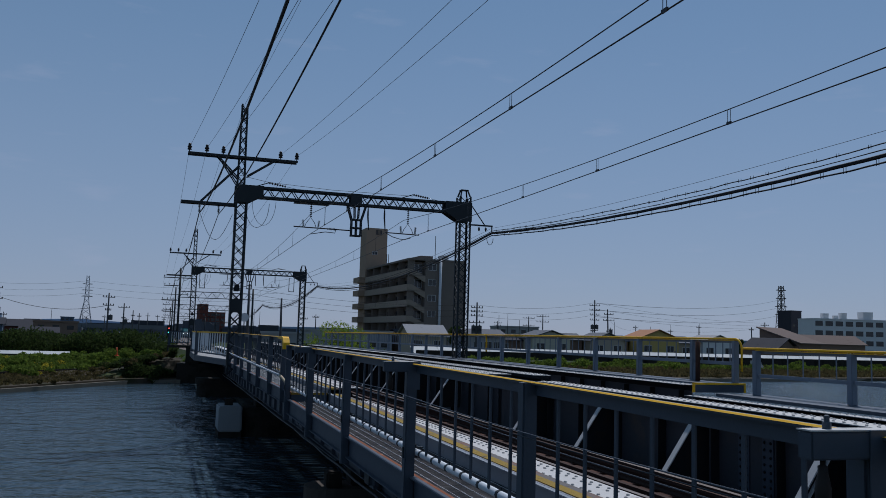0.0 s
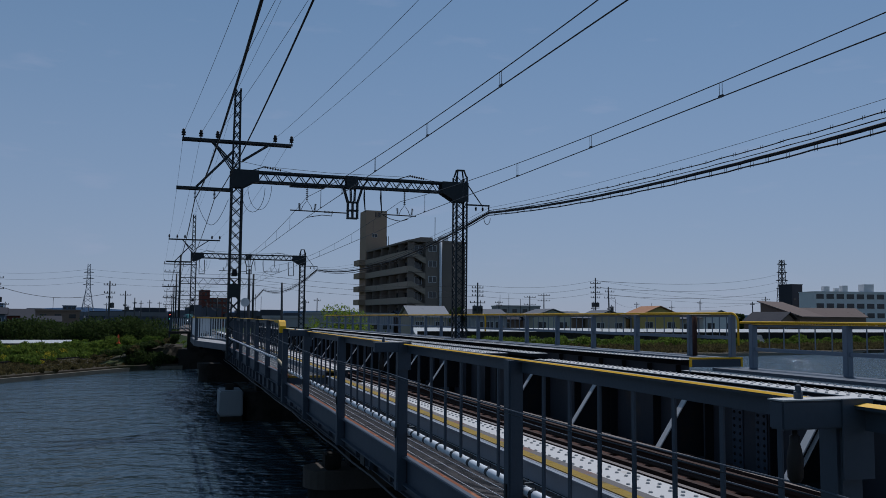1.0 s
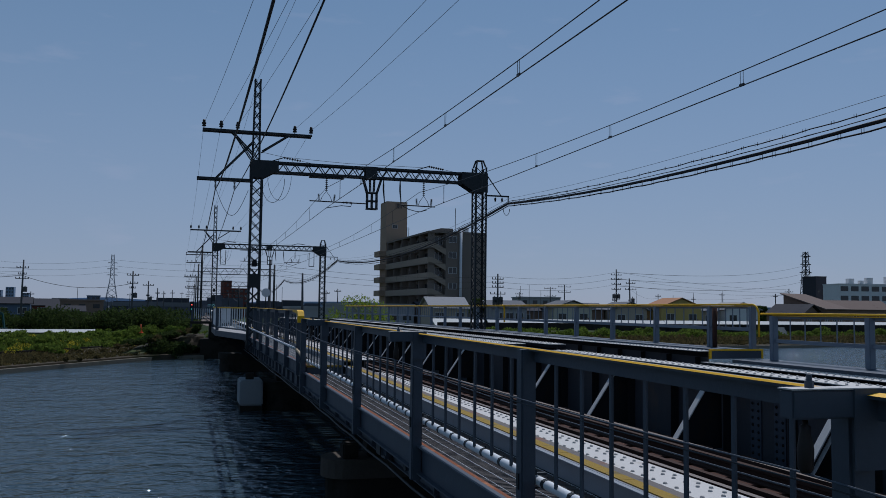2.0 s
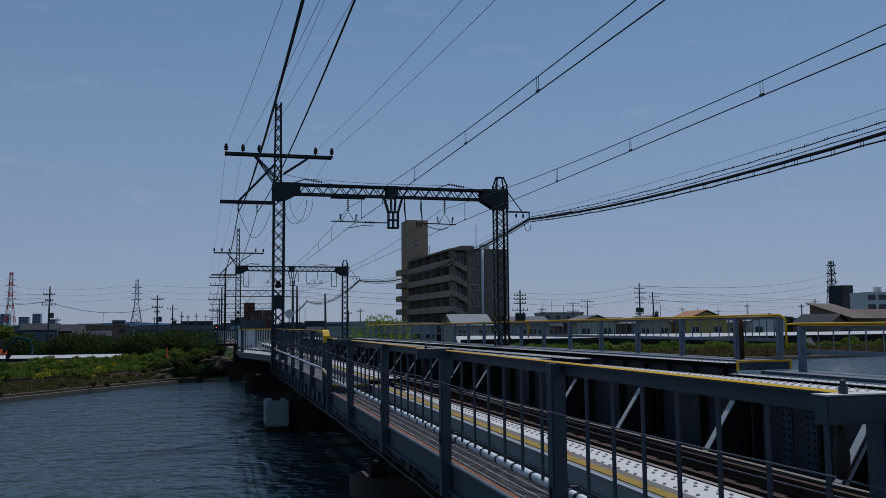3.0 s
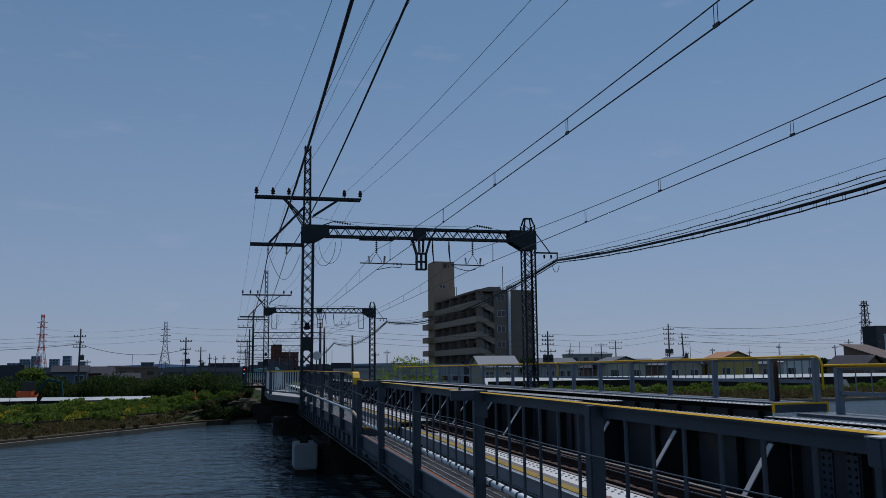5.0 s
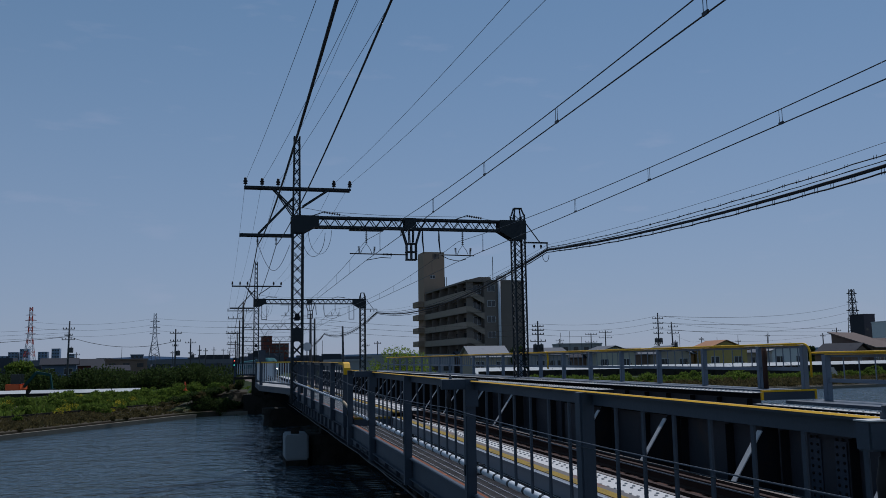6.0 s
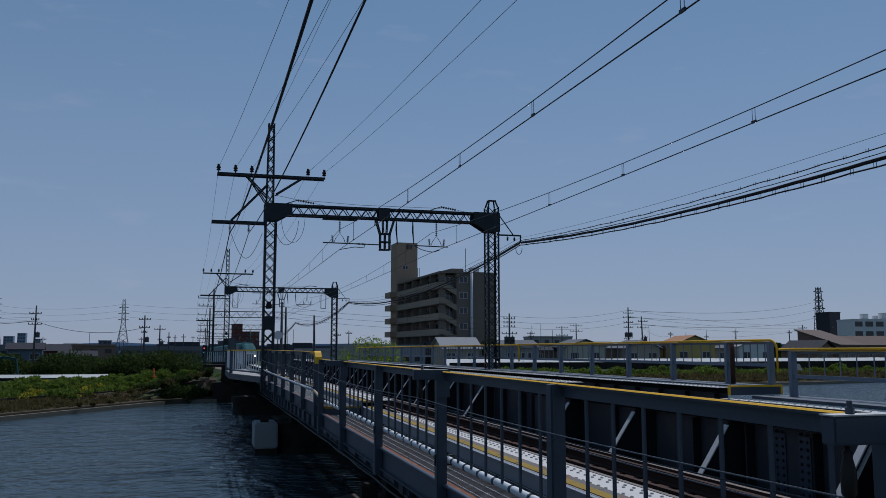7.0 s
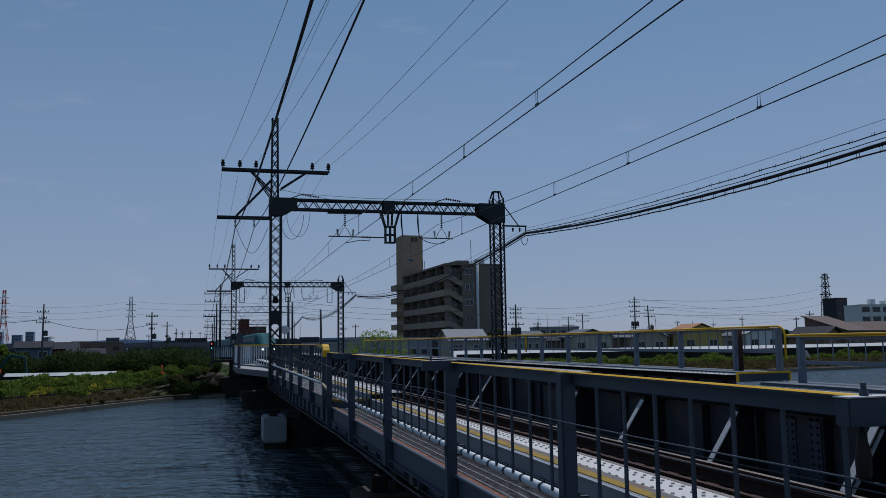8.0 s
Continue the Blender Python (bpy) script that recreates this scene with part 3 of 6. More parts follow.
tagged(part("walkway", bm, "steel"), "blue-grey raised steel plate walkway beyond the second track", "walkway")

M["oldcon"] = material("worn_cap_concrete", (0.075, 0.065, 0.055), 0.9, 0, 6, 0.4, 0.5, (0.24, 0.22, 0.19), 0.62, 1.8)
# piers
def pier(x0, x1, y, ztop, w=1.3, mat="darkcon", label="dark damp concrete river pier", cap=None):
    bm = B()
    n = 10
    prof = [(x0 + w / 2 + w / 2 * math.cos(a), y + w / 2 * math.sin(a)) for a in [math.pi / 2 + math.pi * i / n for i in range(n + 1)]]
    prof += [(x1 - w / 2 + w / 2 * math.cos(a), y + w / 2 * math.sin(a)) for a in [-math.pi / 2 + math.pi * i / n for i in range(n + 1)]]
    prism(bm, prof, "z", -6.2, ztop - 0.35)
    g = thing("pier", label, "bridge pier", (0, 0, 0), "bridge piers")
    part("shaft", bm, mat, g)
    bm = B()
    cx, cy = (x0 + x1) / 2, y
    prism(bm, [((px - cx) * 1.02 + cx, (py - cy) * 1.1 + cy) for px, py in prof], "z", ztop - 0.345, ztop)
    part("cap", bm, cap or mat, g)
    return g


pier(2.62, 12.2, 16.6, -2.80, 0.95, cap="oldcon")
pier(1.9, 12.2, 53.5, -2.75, 1.5)
bm = B()
box(bm, 1.92, 2.76, 32.6, 34.3, -3.6, -2.68)
bmesh.ops.bevel(bm, geom=list(bm.edges), offset=0.05, segments=2, affect="EDGES")
mp = thing("pier", "pale grey painted concrete pier with a dark foot", "bridge pier", (0, 0, 0), "bridge piers")
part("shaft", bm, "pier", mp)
# Darker block from the shaft's lower end down to the bed.
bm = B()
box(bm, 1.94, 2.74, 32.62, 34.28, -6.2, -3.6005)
part("foot", bm, "darkcon", mp, "dark foot below the pale shaft")
pier(2.8, 12.4, 33.4, -2.75, 1.4)


# ---- overhead line: portals ----
def lacing(bm, c, half, z0, z1, step, t=0.03):
    """X lacing on the four faces of a square lattice column."""
    n = max(1, round((z1 - z0) / step))
    h = (z1 - z0) / n
    for i in range(n):
        a, b = z0 + i * h, z0 + (i + 1) * h
        for (p, q) in (((-1, -1), (1, -1)), ((1, 1), (-1, 1)), ((1, -1), (1, 1)), ((-1, 1), (-1, -1))):
            P = [Vector((c[0] + p[0] * half, c[1] + p[1] * half, 0)), Vector((c[0] + q[0] * half, c[1] + q[1] * half, 0))]
            for s in (0, 1):
                beam(bm, (P[s].x, P[s].y, a), (P[1 - s].x, P[1 - s].y, b), t, 0.008, up=(P[1] - P[0]).cross(Vector((0, 0, 1))))


def lattice_column(parent, name, c, half, z0, z1, step, leg=0.07, half_top=None):
    ht = half_top if half_top is not None else half
    col = None
    for sx in (-1, 1):
        for sy in (-1, 1):
            bm = B()
            p, q = Vector((c[0] + sx * half, c[1] + sy * half, z0)), Vector((c[0] + sx * ht, c[1] + sy * ht, z1))
            beam(bm, p - Vector((sx * leg / 2, 0, 0)), q - Vector((sx * leg / 2, 0, 0)), leg, 0.01, up=(0, 1, 0))
            beam(bm, p - Vector((0, sy * leg / 2, 0)), q - Vector((0, sy * leg / 2, 0)), 0.01, leg, up=(0, 1, 0))
            o = part("leg", bm, "mast", parent)
    bm = B()
    lacing(bm, c, (half + ht) / 2 - 0.008, z0, z1, step)
    part("lacing", bm, "mast", parent)


def pin_insulator(parent, at, up=1, s=1.0):
    bm = B()
    x, y, z = at
    prof = ((0.012, 0), (0.012, 0.07), (0.055, 0.075), (0.06, 0.10), (0.035, 0.12), (0.06, 0.14), (0.062, 0.17), (0.035, 0.20), (0.045, 0.22), (0.03, 0.26))
    lathe(bm, (x, y, z), [(r * s, h * up * s) for r, h in prof], 10)
    if up < 0:
        bmesh.ops.reverse_faces(bm, faces=bm.faces)
    return part("insulator", bm, "porcelain", parent, "dark glazed insulator", smooth=True)


def string_insulator(parent, p, q):
    """A string of discs on a rod between p and q."""
    p, q = Vector(p), Vector(q)
    bm = B()
    n = 7
    pts, rr = [], []
    for i in range(n):
        for f, r in ((0.0, 0.014), (0.25, 0.014), (0.3, 0.05), (0.6, 0.045), (0.65, 0.014)):
            pts.append(p.lerp(q, (i + f) / n))
            rr.append(r)
    rod(bm, pts, rr, 8)
    return part("insulator", bm, "porcelain", parent, "ribbed insulator string", smooth=True)


def portal(at, label):
    """Two lattice masts, a lattice beam, cross-arms and the hangers of two contact wires. The left mast is at x=0."""
    g = thing("catenary_portal", label, "catenary portal", at, "catenary portals")
    W = 8.99
    lattice_column(g, "left", (0, 0), 0.225, -1.6, 5.55, 0.46)
    lattice_column(g, "left_top", (-0.05, 0), 0.155, 5.56, 8.75, 0.40, 0.055, 0.12)
    lattice_column(g, "right", (W, 0), 0.25, -0.9, 5.85, 0.46)
    bm = B()
    for s in (-1, 1):
        beam(bm, (W - 0.2, s * 0.2, 5.86), (W - 0.13, s * 0.1, 6.12), 0.05, 0.05)
        beam(bm, (W + 0.2, s * 0.2, 5.86), (W + 0.13, s * 0.1, 6.12), 0.05, 0.05)
    box(bm, W - 0.16, W + 0.16, -0.14, 0.14, 6.12, 6.15)
    part("mast_cap", bm, "mast", g)
    # beam chords and lacing
    for z in (5.18, 5.55):
        for s in (-1, 1):
            bm = B()
            beam(bm, (0.2, s * 0.2, z), (W - 0.2, s * 0.2, z), 0.012, 0.08)
            beam(bm, (0.2, s * 0.165, z + (0.035 if z > 5.3 else -0.035)), (W - 0.2, s * 0.165, z + (0.035 if z > 5.3 else -0.035)), 0.07, 0.01)
            part("chord", bm, "mast", g)
    bm = B()
    n = 34
    for s in (-1, 1):
        for i in range(n):
            a, b = lerp(0.55, W - 0.7, i / n), lerp(0.55, W - 0.7, (i + 1) / n)
            beam(bm, (a, s * 0.19, 5.2 if i % 2 else 5.53), (b, s * 0.19, 5.53 if i % 2 else 5.2), 0.008, 0.035)
    for i in range(n):
        a, b = lerp(0.55, W - 0.7, i / n), lerp(0.55, W - 0.7, (i + 1) / n)
        for z in (5.15, 5.58):
            beam(bm, (a, -0.18 if i % 2 else 0.18, z), (b, 0.18 if i % 2 else -0.18, z), 0.03, 0.008)
    part("lacing", bm, "mast", g)
    for s in (-1, 1):
        bm = B()
        prism(bm, [(-0.26, 4.92), (0.24, 4.92), (0.62, 5.14), (0.80, 5.14), (0.80, 5.60), (-0.26, 5.60)], "y", s * 0.232, s * 0.244)
        part("gusset", bm, "mast", g)
        bm = B()
        prism(bm, [(W + 0.28, 4.80), (W - 0.28, 4.80), (W - 0.85, 5.14), (W - 0.85, 5.60), (W + 0.28, 5.60)], "y", s * 0.256, s * 0.268)
        part("gusset", bm, "mast", g)
        bm = B()
        box(bm, 4.20, 4.66, s * 0.206 - 0.006, s * 0.206 + 0.006, 5.12, 5.60)
        part("splice_plate", bm, "mast", g)
        bm = B()
        prism(bm, [(-0.1, 1.55), (0.1, 1.55), (0.06, 1.8), (-0.06, 1.8)], "y", s * 0.24, s * 0.25)
        part("sign_plate", bm, "steel2", g)
        bm = B()
        box(bm, -0.22, 0.22, s * 0.240, s * 0.248, 0.75, 1.25)
        part("batten_plate", bm, "mast", g)
    # upper cross-arm
    bm = B()
    for s in (-1, 1):
        box(bm, -2.05, 2.05, s * 0.18 - 0.03, s * 0.18 + 0.03, 6.62, 6.70)
    part("cross_arm", bm, "mast", g)
    for s in (-1, 1):
        for p, q, w in (((-0.95, s * 0.18, 6.63), (-0.18, s * 0.2, 5.85), 0.05), ((1.15, s * 0.18, 6.63), (0.16, s * 0.2, 5.95), 0.05), ((-1.5, s * 0.14, 4.86), (-0.18, s * 0.2, 6.3), 0.06), ((-0.9, s * 0.18, 6.62), (-0.2, s * 0.2, 5.6), 0.04)):
            bm = B()
            beam(bm, p, q, w, w)
            part("brace", bm, "mast", g)
    for x in (-2.0, -1.37, -0.76, 1.40, 2.03):
        pin_insulator(g, (x, 0, 6.70), 1, 1.35)
    bm = B()
    box(bm, -2.0, 2.0, -0.03, 0.03, 6.63, 6.695)
    part("arm_filler", bm, "steel2", g)
    # lower arm with hanging feeders
    bm = B()
    for s in (-1, 1):
        box(bm, -2.2, -0.23, s * 0.14 - 0.03, s * 0.14 + 0.03, 4.76, 4.86)
    box(bm, -2.15, -0.3, -0.1, 0.1, 4.79, 4.81)
    part("lower_arm", bm, "mast", g)
    for x in (-1.52, -0.82):
        string_insulator(g, (x, 0, 4.78), (x, 0, 4.44))
    # right bracket for the signal cables
    bm = B()
    beam(bm, (W + 0.25, 0, 4.72), (W + 1.3, 0, 4.72), 0.06, 0.06)
    beam(bm, (W + 0.22, 0, 5.70), (W + 0.95, 0, 4.74), 0.035, 0.035)
    beam(bm, (W + 1.27, 0, 4.72), (W + 1.27, 0, 4.40), 0.04, 0.04)
    part("cable_bracket", bm, "mast", g)
    for x in (0.7, 1.0):
        pin_insulator(g, (W + x, 0, 4.69), -1, 0.8)
    # middle V hanger
    bm = B()
    for s in (-1, 1):
        y = s * 0.12
        beam(bm, (4.12, y, 5.15), (4.30, y, 4.55), 0.06, 0.05)
        beam(bm, (4.86, y, 5.15), (4.68, y, 4.55), 0.06, 0.05)
        beam(bm, (4.40, y, 5.15), (4.42, y, 4.62), 0.04, 0.04)
        beam(bm, (4.58, y, 5.15), (4.56, y, 4.62), 0.04, 0.04)
        for x in (4.30, 4.49, 4.68):
            beam(bm, (x, y, 4.60), (x, y, 3.92), 0.045, 0.045)
        for z in (4.58, 4.25, 3.94):
            beam(bm, (4.27, y, z), (4.71, y, z), 0.05, 0.05)
    part("drop_frame", bm, "mast", g)
    # hangers, steady arms and droppers for the two wires
    for xw, x0, x1 in ((2.68, 2.03, 4.25), (6.62, 5.7, 7.1)):
        bm = B()
        rod(bm, [(x0, 0, 4.16), (x1, 0, 4.14)], 0.024, 8)
        part("pull_off_tube", bm, "mast", g)
        string_insulator(g, (xw, 0, 5.10), (xw, 0, 4.55))
        bm = B()
        rod(bm, [(xw, 0, 5.16), (xw, 0, 5.09)], 0.014, 6)
        part("hook", bm, "mast", g)
        bm = B()
        rod(bm, [(xw - 0.22, 0, 4.18), (xw - 0.16, 0, 4.34), (xw, 0, 4.56), (xw + 0.16, 0, 4.34), (xw + 0.22, 0, 4.18)], 0.012, 6)
        part("bridle", bm, "mast", g)
        for dx in (-0.30, 0.34):
            string_insulator(g, (xw + dx, 0.02, 4.45), (xw + dx * 0.9, 0.02, 4.18))
        bm = B()
        rod(bm, [(xw + 1.0, 0, 4.12), (xw + 0.98, 0, 4.0), (xw + 0.6, 0, 4.02), (xw, 0, 3.90)] if xw < 5 else [(5.74, 0, 4.13), (6.0, 0, 4.0), (6.3, 0, 3.93), (6.5, 0, 3.92), (6.75, 0, 4.0)], 0.016, 6)
        part("steady_arm", bm, "mast", g)
    string_insulator(g, (3.35, 0, 4.15), (3.72, 0, 4.145))
    bm = B()
    box(bm, 2.0, 3.35, -0.10, 0.10, 5.06, 5.10)
    part("hanger_rail", bm, "mast", g)
    for x in (4.98, 5.66):
        bm = B()
        rod(bm, [(x, 0.1, 5.14), (x, 0.1, 4.9), (x, 0.1, 4.75), (x + 0.05, 0.1, 4.22)], [0.02, 0.035, 0.035, 0.02], 8)
        part("tension_rod", bm, "mast", g)
    # insulators lying on the beam and their wires
    for x in (1.0, 6.8):
        string_insulator(g, (x, 0, 5.78), (x + 0.7, 0.1, 5.70))
        bm = B()
        rod(bm, [(x - 0.5, 0, 5.6), (x, 0, 5.78)], 0.02, 6)
        part("stay", bm, "mast", g)
        bm = B()
        rod(bm, [(x + 0.7, 0.1, 5.70), (x + 1.3, 0.1, 5.6)], 0.008, 6)
        part("stay", bm, "mast", g)
    bm = B()
    rod(bm, [(-0.2, 0.0, 6.0), (1.0, 0, 5.80), (3.5, 0, 5.70), (6.8, 0, 5.72)], 0.008, 5)
    part("cross_wire", bm, "wire", g)
    bm = B()
    pts = []
    for i in range(13):
        a = math.pi * i / 12
        pts.append((0.6 - 0.45 * math.cos(a), -0.1, 4.95 - 0.95 * math.sin(a)))
    rod(bm, pts, 0.010, 5)
    part("jumper_cable", bm, "wire", g)
    bm = B()
    rod(bm, [(p[0] + 0.25, p[1], p[2] + 0.1) for p in pts], 0.008, 5)
    part("jumper_cable", bm, "wire", g)
    bm = B()
    rod(bm, [(-1.5 + 1.2 * i / 12, 0, 4.45 - 1.0 * math.sin(math.pi * i / 12)) for i in range(13)], 0.009, 5)
    part("jumper_cable", bm, "wire", g)
    return g


P1 = portal((2.37, 33.4, 0), "dark grey lattice steel portal carrying the overhead wires")
copy_thing(P1, pose(1.98, 74, -0.30))
for x in (2.42, 9.80):
    wf = thing("wire_frame", "dark square wire frame hanging under the portal beam", "hanger frame", (x, 74, 0), "hanger frames")
    for px in (0.0, 0.42):
        bm = B()
        beam(bm, (px, 0, 4.74), (px, 0, 3.57), 0.05, 0.05)
        part("upright", bm, "mast", wf)
    bm = B()
    beam(bm, (-0.02, 0, 3.56), (0.44, 0, 3.56), 0.05, 0.05)
    part("bottom_bar", bm, "mast", wf)


def light_portal(at):
    """A simpler portal on two slim poles with a triangulated beam and two cross-arms."""
    g = thing("catenary_portal", "slim grey portal with a triangulated beam over the far tracks", "catenary portal", at, "catenary portals")
    for x, h in ((0, 8.6), (9.0, 6.4)):
        bm = B()
        rod(bm, [(x, 0, -2.4), (x, 0, h)], [0.16, 0.12], 10)
        part("mast", bm, "mast", g, smooth=True)
    for z in (5.0, 5.75):
        bm = B()
        beam(bm, (0, 0, z), (9.0, 0, z), 0.09, 0.09)
        part("chord", bm, "mast", g)
    for i in range(16):
        bm = B()
        a, b = i * 9.0 / 16, (i + 1) * 9.0 / 16
        beam(bm, (a, 0, 5.75 if i % 2 else 5.0), (b, 0, 5.0 if i % 2 else 5.75), 0.05, 0.05)
        part("web_bar", bm, "mast", g)
    for z, a, b in ((7.4, -2.0, 2.0), (6.4, -1.9, 0.0), (4.6, -2.1, 0.0)):
        bm = B()
        box(bm, a, b, -0.05, 0.05, z - 0.05, z + 0.05)
        part("cross_arm", bm, "mast", g)
        for k in range(4):
            pin_insulator(g, (lerp(a + 0.1, b - 0.1, k / 3), 0, z + 0.05), 1, 1.0)
    for xw in (2.68, 6.43):
        bm = B()
        beam(bm, (xw - 0.5, 0, 5.0), (xw, 0, 4.2), 0.04, 0.04)
        part("hanger", bm, "mast", g)
        bm = B()
        beam(bm, (xw + 0.5, 0, 5.0), (xw, 0, 4.2), 0.04, 0.04)
        part("hanger", bm, "mast", g)
        bm = B()
        beam(bm, (xw - 0.7, 0, 4.15), (xw + 0.7, 0, 4.15), 0.04, 0.04)
        part("pull_off_tube", bm, "mast", g)
    return g


P3 = light_portal((1.42, 112, -0.9))
for px, py, pz in ((1.35, 150, -1.5), (1.3, 192, -2.1), (1.2, 240, -2.6)):
    copy_thing(P3, pose(px, py, pz))


# ---- overhead line: wires ----
def sag(a, b, drop, n=16):
    a, b = Vector(a), Vector(b)
    return [a.lerp(b, i / n) - Vector((0, 0, 4 * drop * (i / n) * (1 - i / n))) for i in range(n + 1)]


def wire_thing(name, label, spans, r, n=6, mat="wire"):
    bm = B()
    for pts in spans:
        rod(bm, pts, r, n)
    return tagged(part(name, bm, mat), label, "overhead wire", "overhead wires")


SUP = [(2.37, 33.4, 0), (1.98, 74, -0.30), (1.42, 112, -0.9), (1.35, 150, -1.5), (1.3, 192, -1.9), (1.2, 240, -2.0)]
BACK = (2.37, -6.0, 0)


def along(dx, z, drop, back_dx=None, back_z=None, back_drop=None):
    out = [sag((BACK[0] + (dx if back_dx is None else back_dx), BACK[1], z if back_z is None else back_z), (SUP[0][0] + dx, SUP[0][1], z), drop if back_drop is None else back_drop, 24)]
    for a, b in zip(SUP, SUP[1:]):
        out.append(sag((a[0] + dx, a[1], a[2] + z), (b[0] + dx, b[1], b[2] + z), drop))
    return out


for xw, zc, zm, drops in ((2.68, 3.90, 4.70, (-0.6, 3.8, 8.4, 12.97, 17.12, 21.85, 26.3, 30.2)), (6.43, 3.90, 4.70, (-0.8, 3.5, 7.9, 12.33, 17.02, 21.2, 25.6, 29.9))):
    ob = thing("contact_line", "contact wire hung from a carrier wire by droppers", "overhead wire", (0, 0, 0), "overhead wires")
    bm = B()
    for pts in along(xw, zc, 0.07, back_z=zc - 0.12, back_drop=0.038):
        rod(bm, pts, 0.0105, 6)
    part("contact_wire", bm, "copper", ob)
    bm = B()
    spans = along(xw, zm, 0.58, back_z=zm - 0.25, back_drop=0.52)
    for pts in spans:
        rod(bm, pts, 0.009, 6)
    part("carrier_wire", bm, "copper", ob)
    for y in drops:
        t = (y - BACK[1]) / (33.4 - BACK[1])
        z1 = zm - 0.25 * (1 - t) - 4 * 0.52 * t * (1 - t)
        z0 = zc - 0.12 * (1 - t) - 4 * 0.038 * t * (1 - t)
        bm = B()
        for dy in (-0.04, 0.04):
            rod(bm, [(2.37 + xw, y + dy, z1), (2.37 + xw, y + dy, z0 + 0.02)], 0.005, 5)
        box(bm, 2.37 + xw - 0.012, 2.37 + xw + 0.012, y - 0.06, y + 0.06, z0 - 0.01, z0 + 0.035)
        part("dropper", bm, "copper", ob)
    for a, b in zip(SUP[:3], SUP[1:4]):
        for k in range(1, 9):
            t = k / 9
            x, y, zz = lerp(a[0], b[0], t) + xw, lerp(a[1], b[1], t), lerp(a[2], b[2], t)
            bm = B()
            rod(bm, [(x, y, zz + zm - 4 * 0.58 * t * (1 - t)), (x, y, zz + zc - 4 * 0.07 * t * (1 - t))], 0.006, 4)
            part("dropper", bm, "copper", ob)

wire_thing("feeder_cable", "thick black feeder cable hung from the lower arm", along(-1.52, 4.42, 0.9, back_dx=-1.63, back_z=3.5, back_drop=0.75), 0.019, 8)
wire_thing("feeder_cable", "black feeder cable hung from the lower arm", along(-0.82, 4.42, 0.75, back_dx=-0.96, back_z=4.1, back_drop=0.62), 0.014, 8)
for dx, bdx in ((-2.0, -0.1), (-1.37, 0.65), (-0.76, 1.25), (1.40, 3.1), (2.03, 3.7)):
    wire_thing("power_wire", "thin power wire on the upper cross-arm", along(dx, 6.92, 0.5, back_dx=bdx, back_z=6.6, back_drop=0.5), 0.0055, 5)
wire_thing("earth_wire", "thin wire along the mast tops", along(-0.05, 8.80, 0.7, back_dx=0.8, back_z=8.9), 0.005, 5)

# signal cable bundle along the right bracket, with its carriers and ties
CB = thing("cable_bundle", "black signal cable bundle tied under its carrier wires", "cable bundle", (0, 0, 0), "overhead wires")


def cable_pts(dz, dx=0.0, drop=0.62):
    out = [sag((12.62 + dx, -6, 4.67 + dz), (12.62 + dx, 33.4, 4.42 + dz), drop - 0.03, 24)]
    for a, b in zip(SUP, SUP[1:]):
        out.append(sag((a[0] + 10.25 + dx, a[1], a[2] + 4.42 + dz), (b[0] + 10.25 + dx, b[1], b[2] + 4.42 + dz), drop + 0.1))
    return out


crng = random.Random(77)
for dz, dx, r, drop, wav in ((0, 0, 0.042, 0.88, 0.006), (-0.09, 0.01, 0.019, 0.92, 0.016), (0.05, 0.0, 0.007, 0.82, 0.0), (0.02, -0.04, 0.010, 0.80, 0.012), (0.10, 0.03, 0.013, 0.74, 0.018), (0.22, 0.02, 0.005, 0.62, 0.0)):
    for pts in cable_pts(dz, dx, drop):
        ph = crng.uniform(0, 6)
        fine = []
        for p, q in zip(pts, pts[1:]):
            for k in range(4):
                v = p.lerp(q, k / 4)
                v.z += 0.4 * wav * (math.sin(v.y * 2.9 + ph) + 0.7 * math.sin(v.y * 5.3 + 2 * ph))
                fine.append(v)
        fine.append(pts[-1])
        bm = B()
        rod(bm, fine, r, 7)
        part("cable", bm, "wire", CB)
bm = B()
y = -5.0
while y < 33:
    t = (y + 6) / 39.4
    q = 4 * t * (1 - t)
    for d in (0.0, crng.uniform(0.06, 0.11)):
        box(bm, 12.618, 12.626, y + d - 0.004, y + d + 0.004, 4.42 + 0.25 * (1 - t) - 0.89 * q - 0.125, 4.42 + 0.25 * (1 - t) - 0.85 * q - 0.02)
        box(bm, 12.634, 12.642, y + d + 0.196, y + d + 0.203, 4.52 + 0.25 * (1 - t) - 0.71 * q - 0.035, 4.52 + 0.25 * (1 - t) - 0.71 * q + 0.05)
    y += crng.uniform(0.4, 0.85)
tagged(part("tie_hook", bm, "wire", CB, "small wire hooks round the cables"), kind="stuff")
bm = B()
rod(bm, [(12.62 + 0.14 * math.cos(a) - 0.1, 33.3, 4.2 + 0.28 * math.sin(a)) for a in [math.pi + math.pi * i / 10 for i in range(11)]], 0.012, 6)
part("slack_loop", bm, "wire", CB)


# ---- plants ----
def leaf_material(name, color, vary=0.45):
    m = material(name, color, 0.92, 0, 3, 0.25, 0.0, island=vary)
    n, l = m.node_tree.nodes, m.node_tree.links
    b = n["Principled BSDF"]
    tl, mx = n.new("ShaderNodeBsdfTranslucent"), n.new("ShaderNodeMixShader")
    mx.inputs[0].default_value = 0.4
    l.new(b.inputs["Base Color"].links[0].from_socket, tl.inputs["Color"])
    l.new(b.outputs[0], mx.inputs[1])
    l.new(tl.outputs[0], mx.inputs[2])
    l.new(mx.outputs[0], n["Material Output"].inputs["Surface"])
    return m


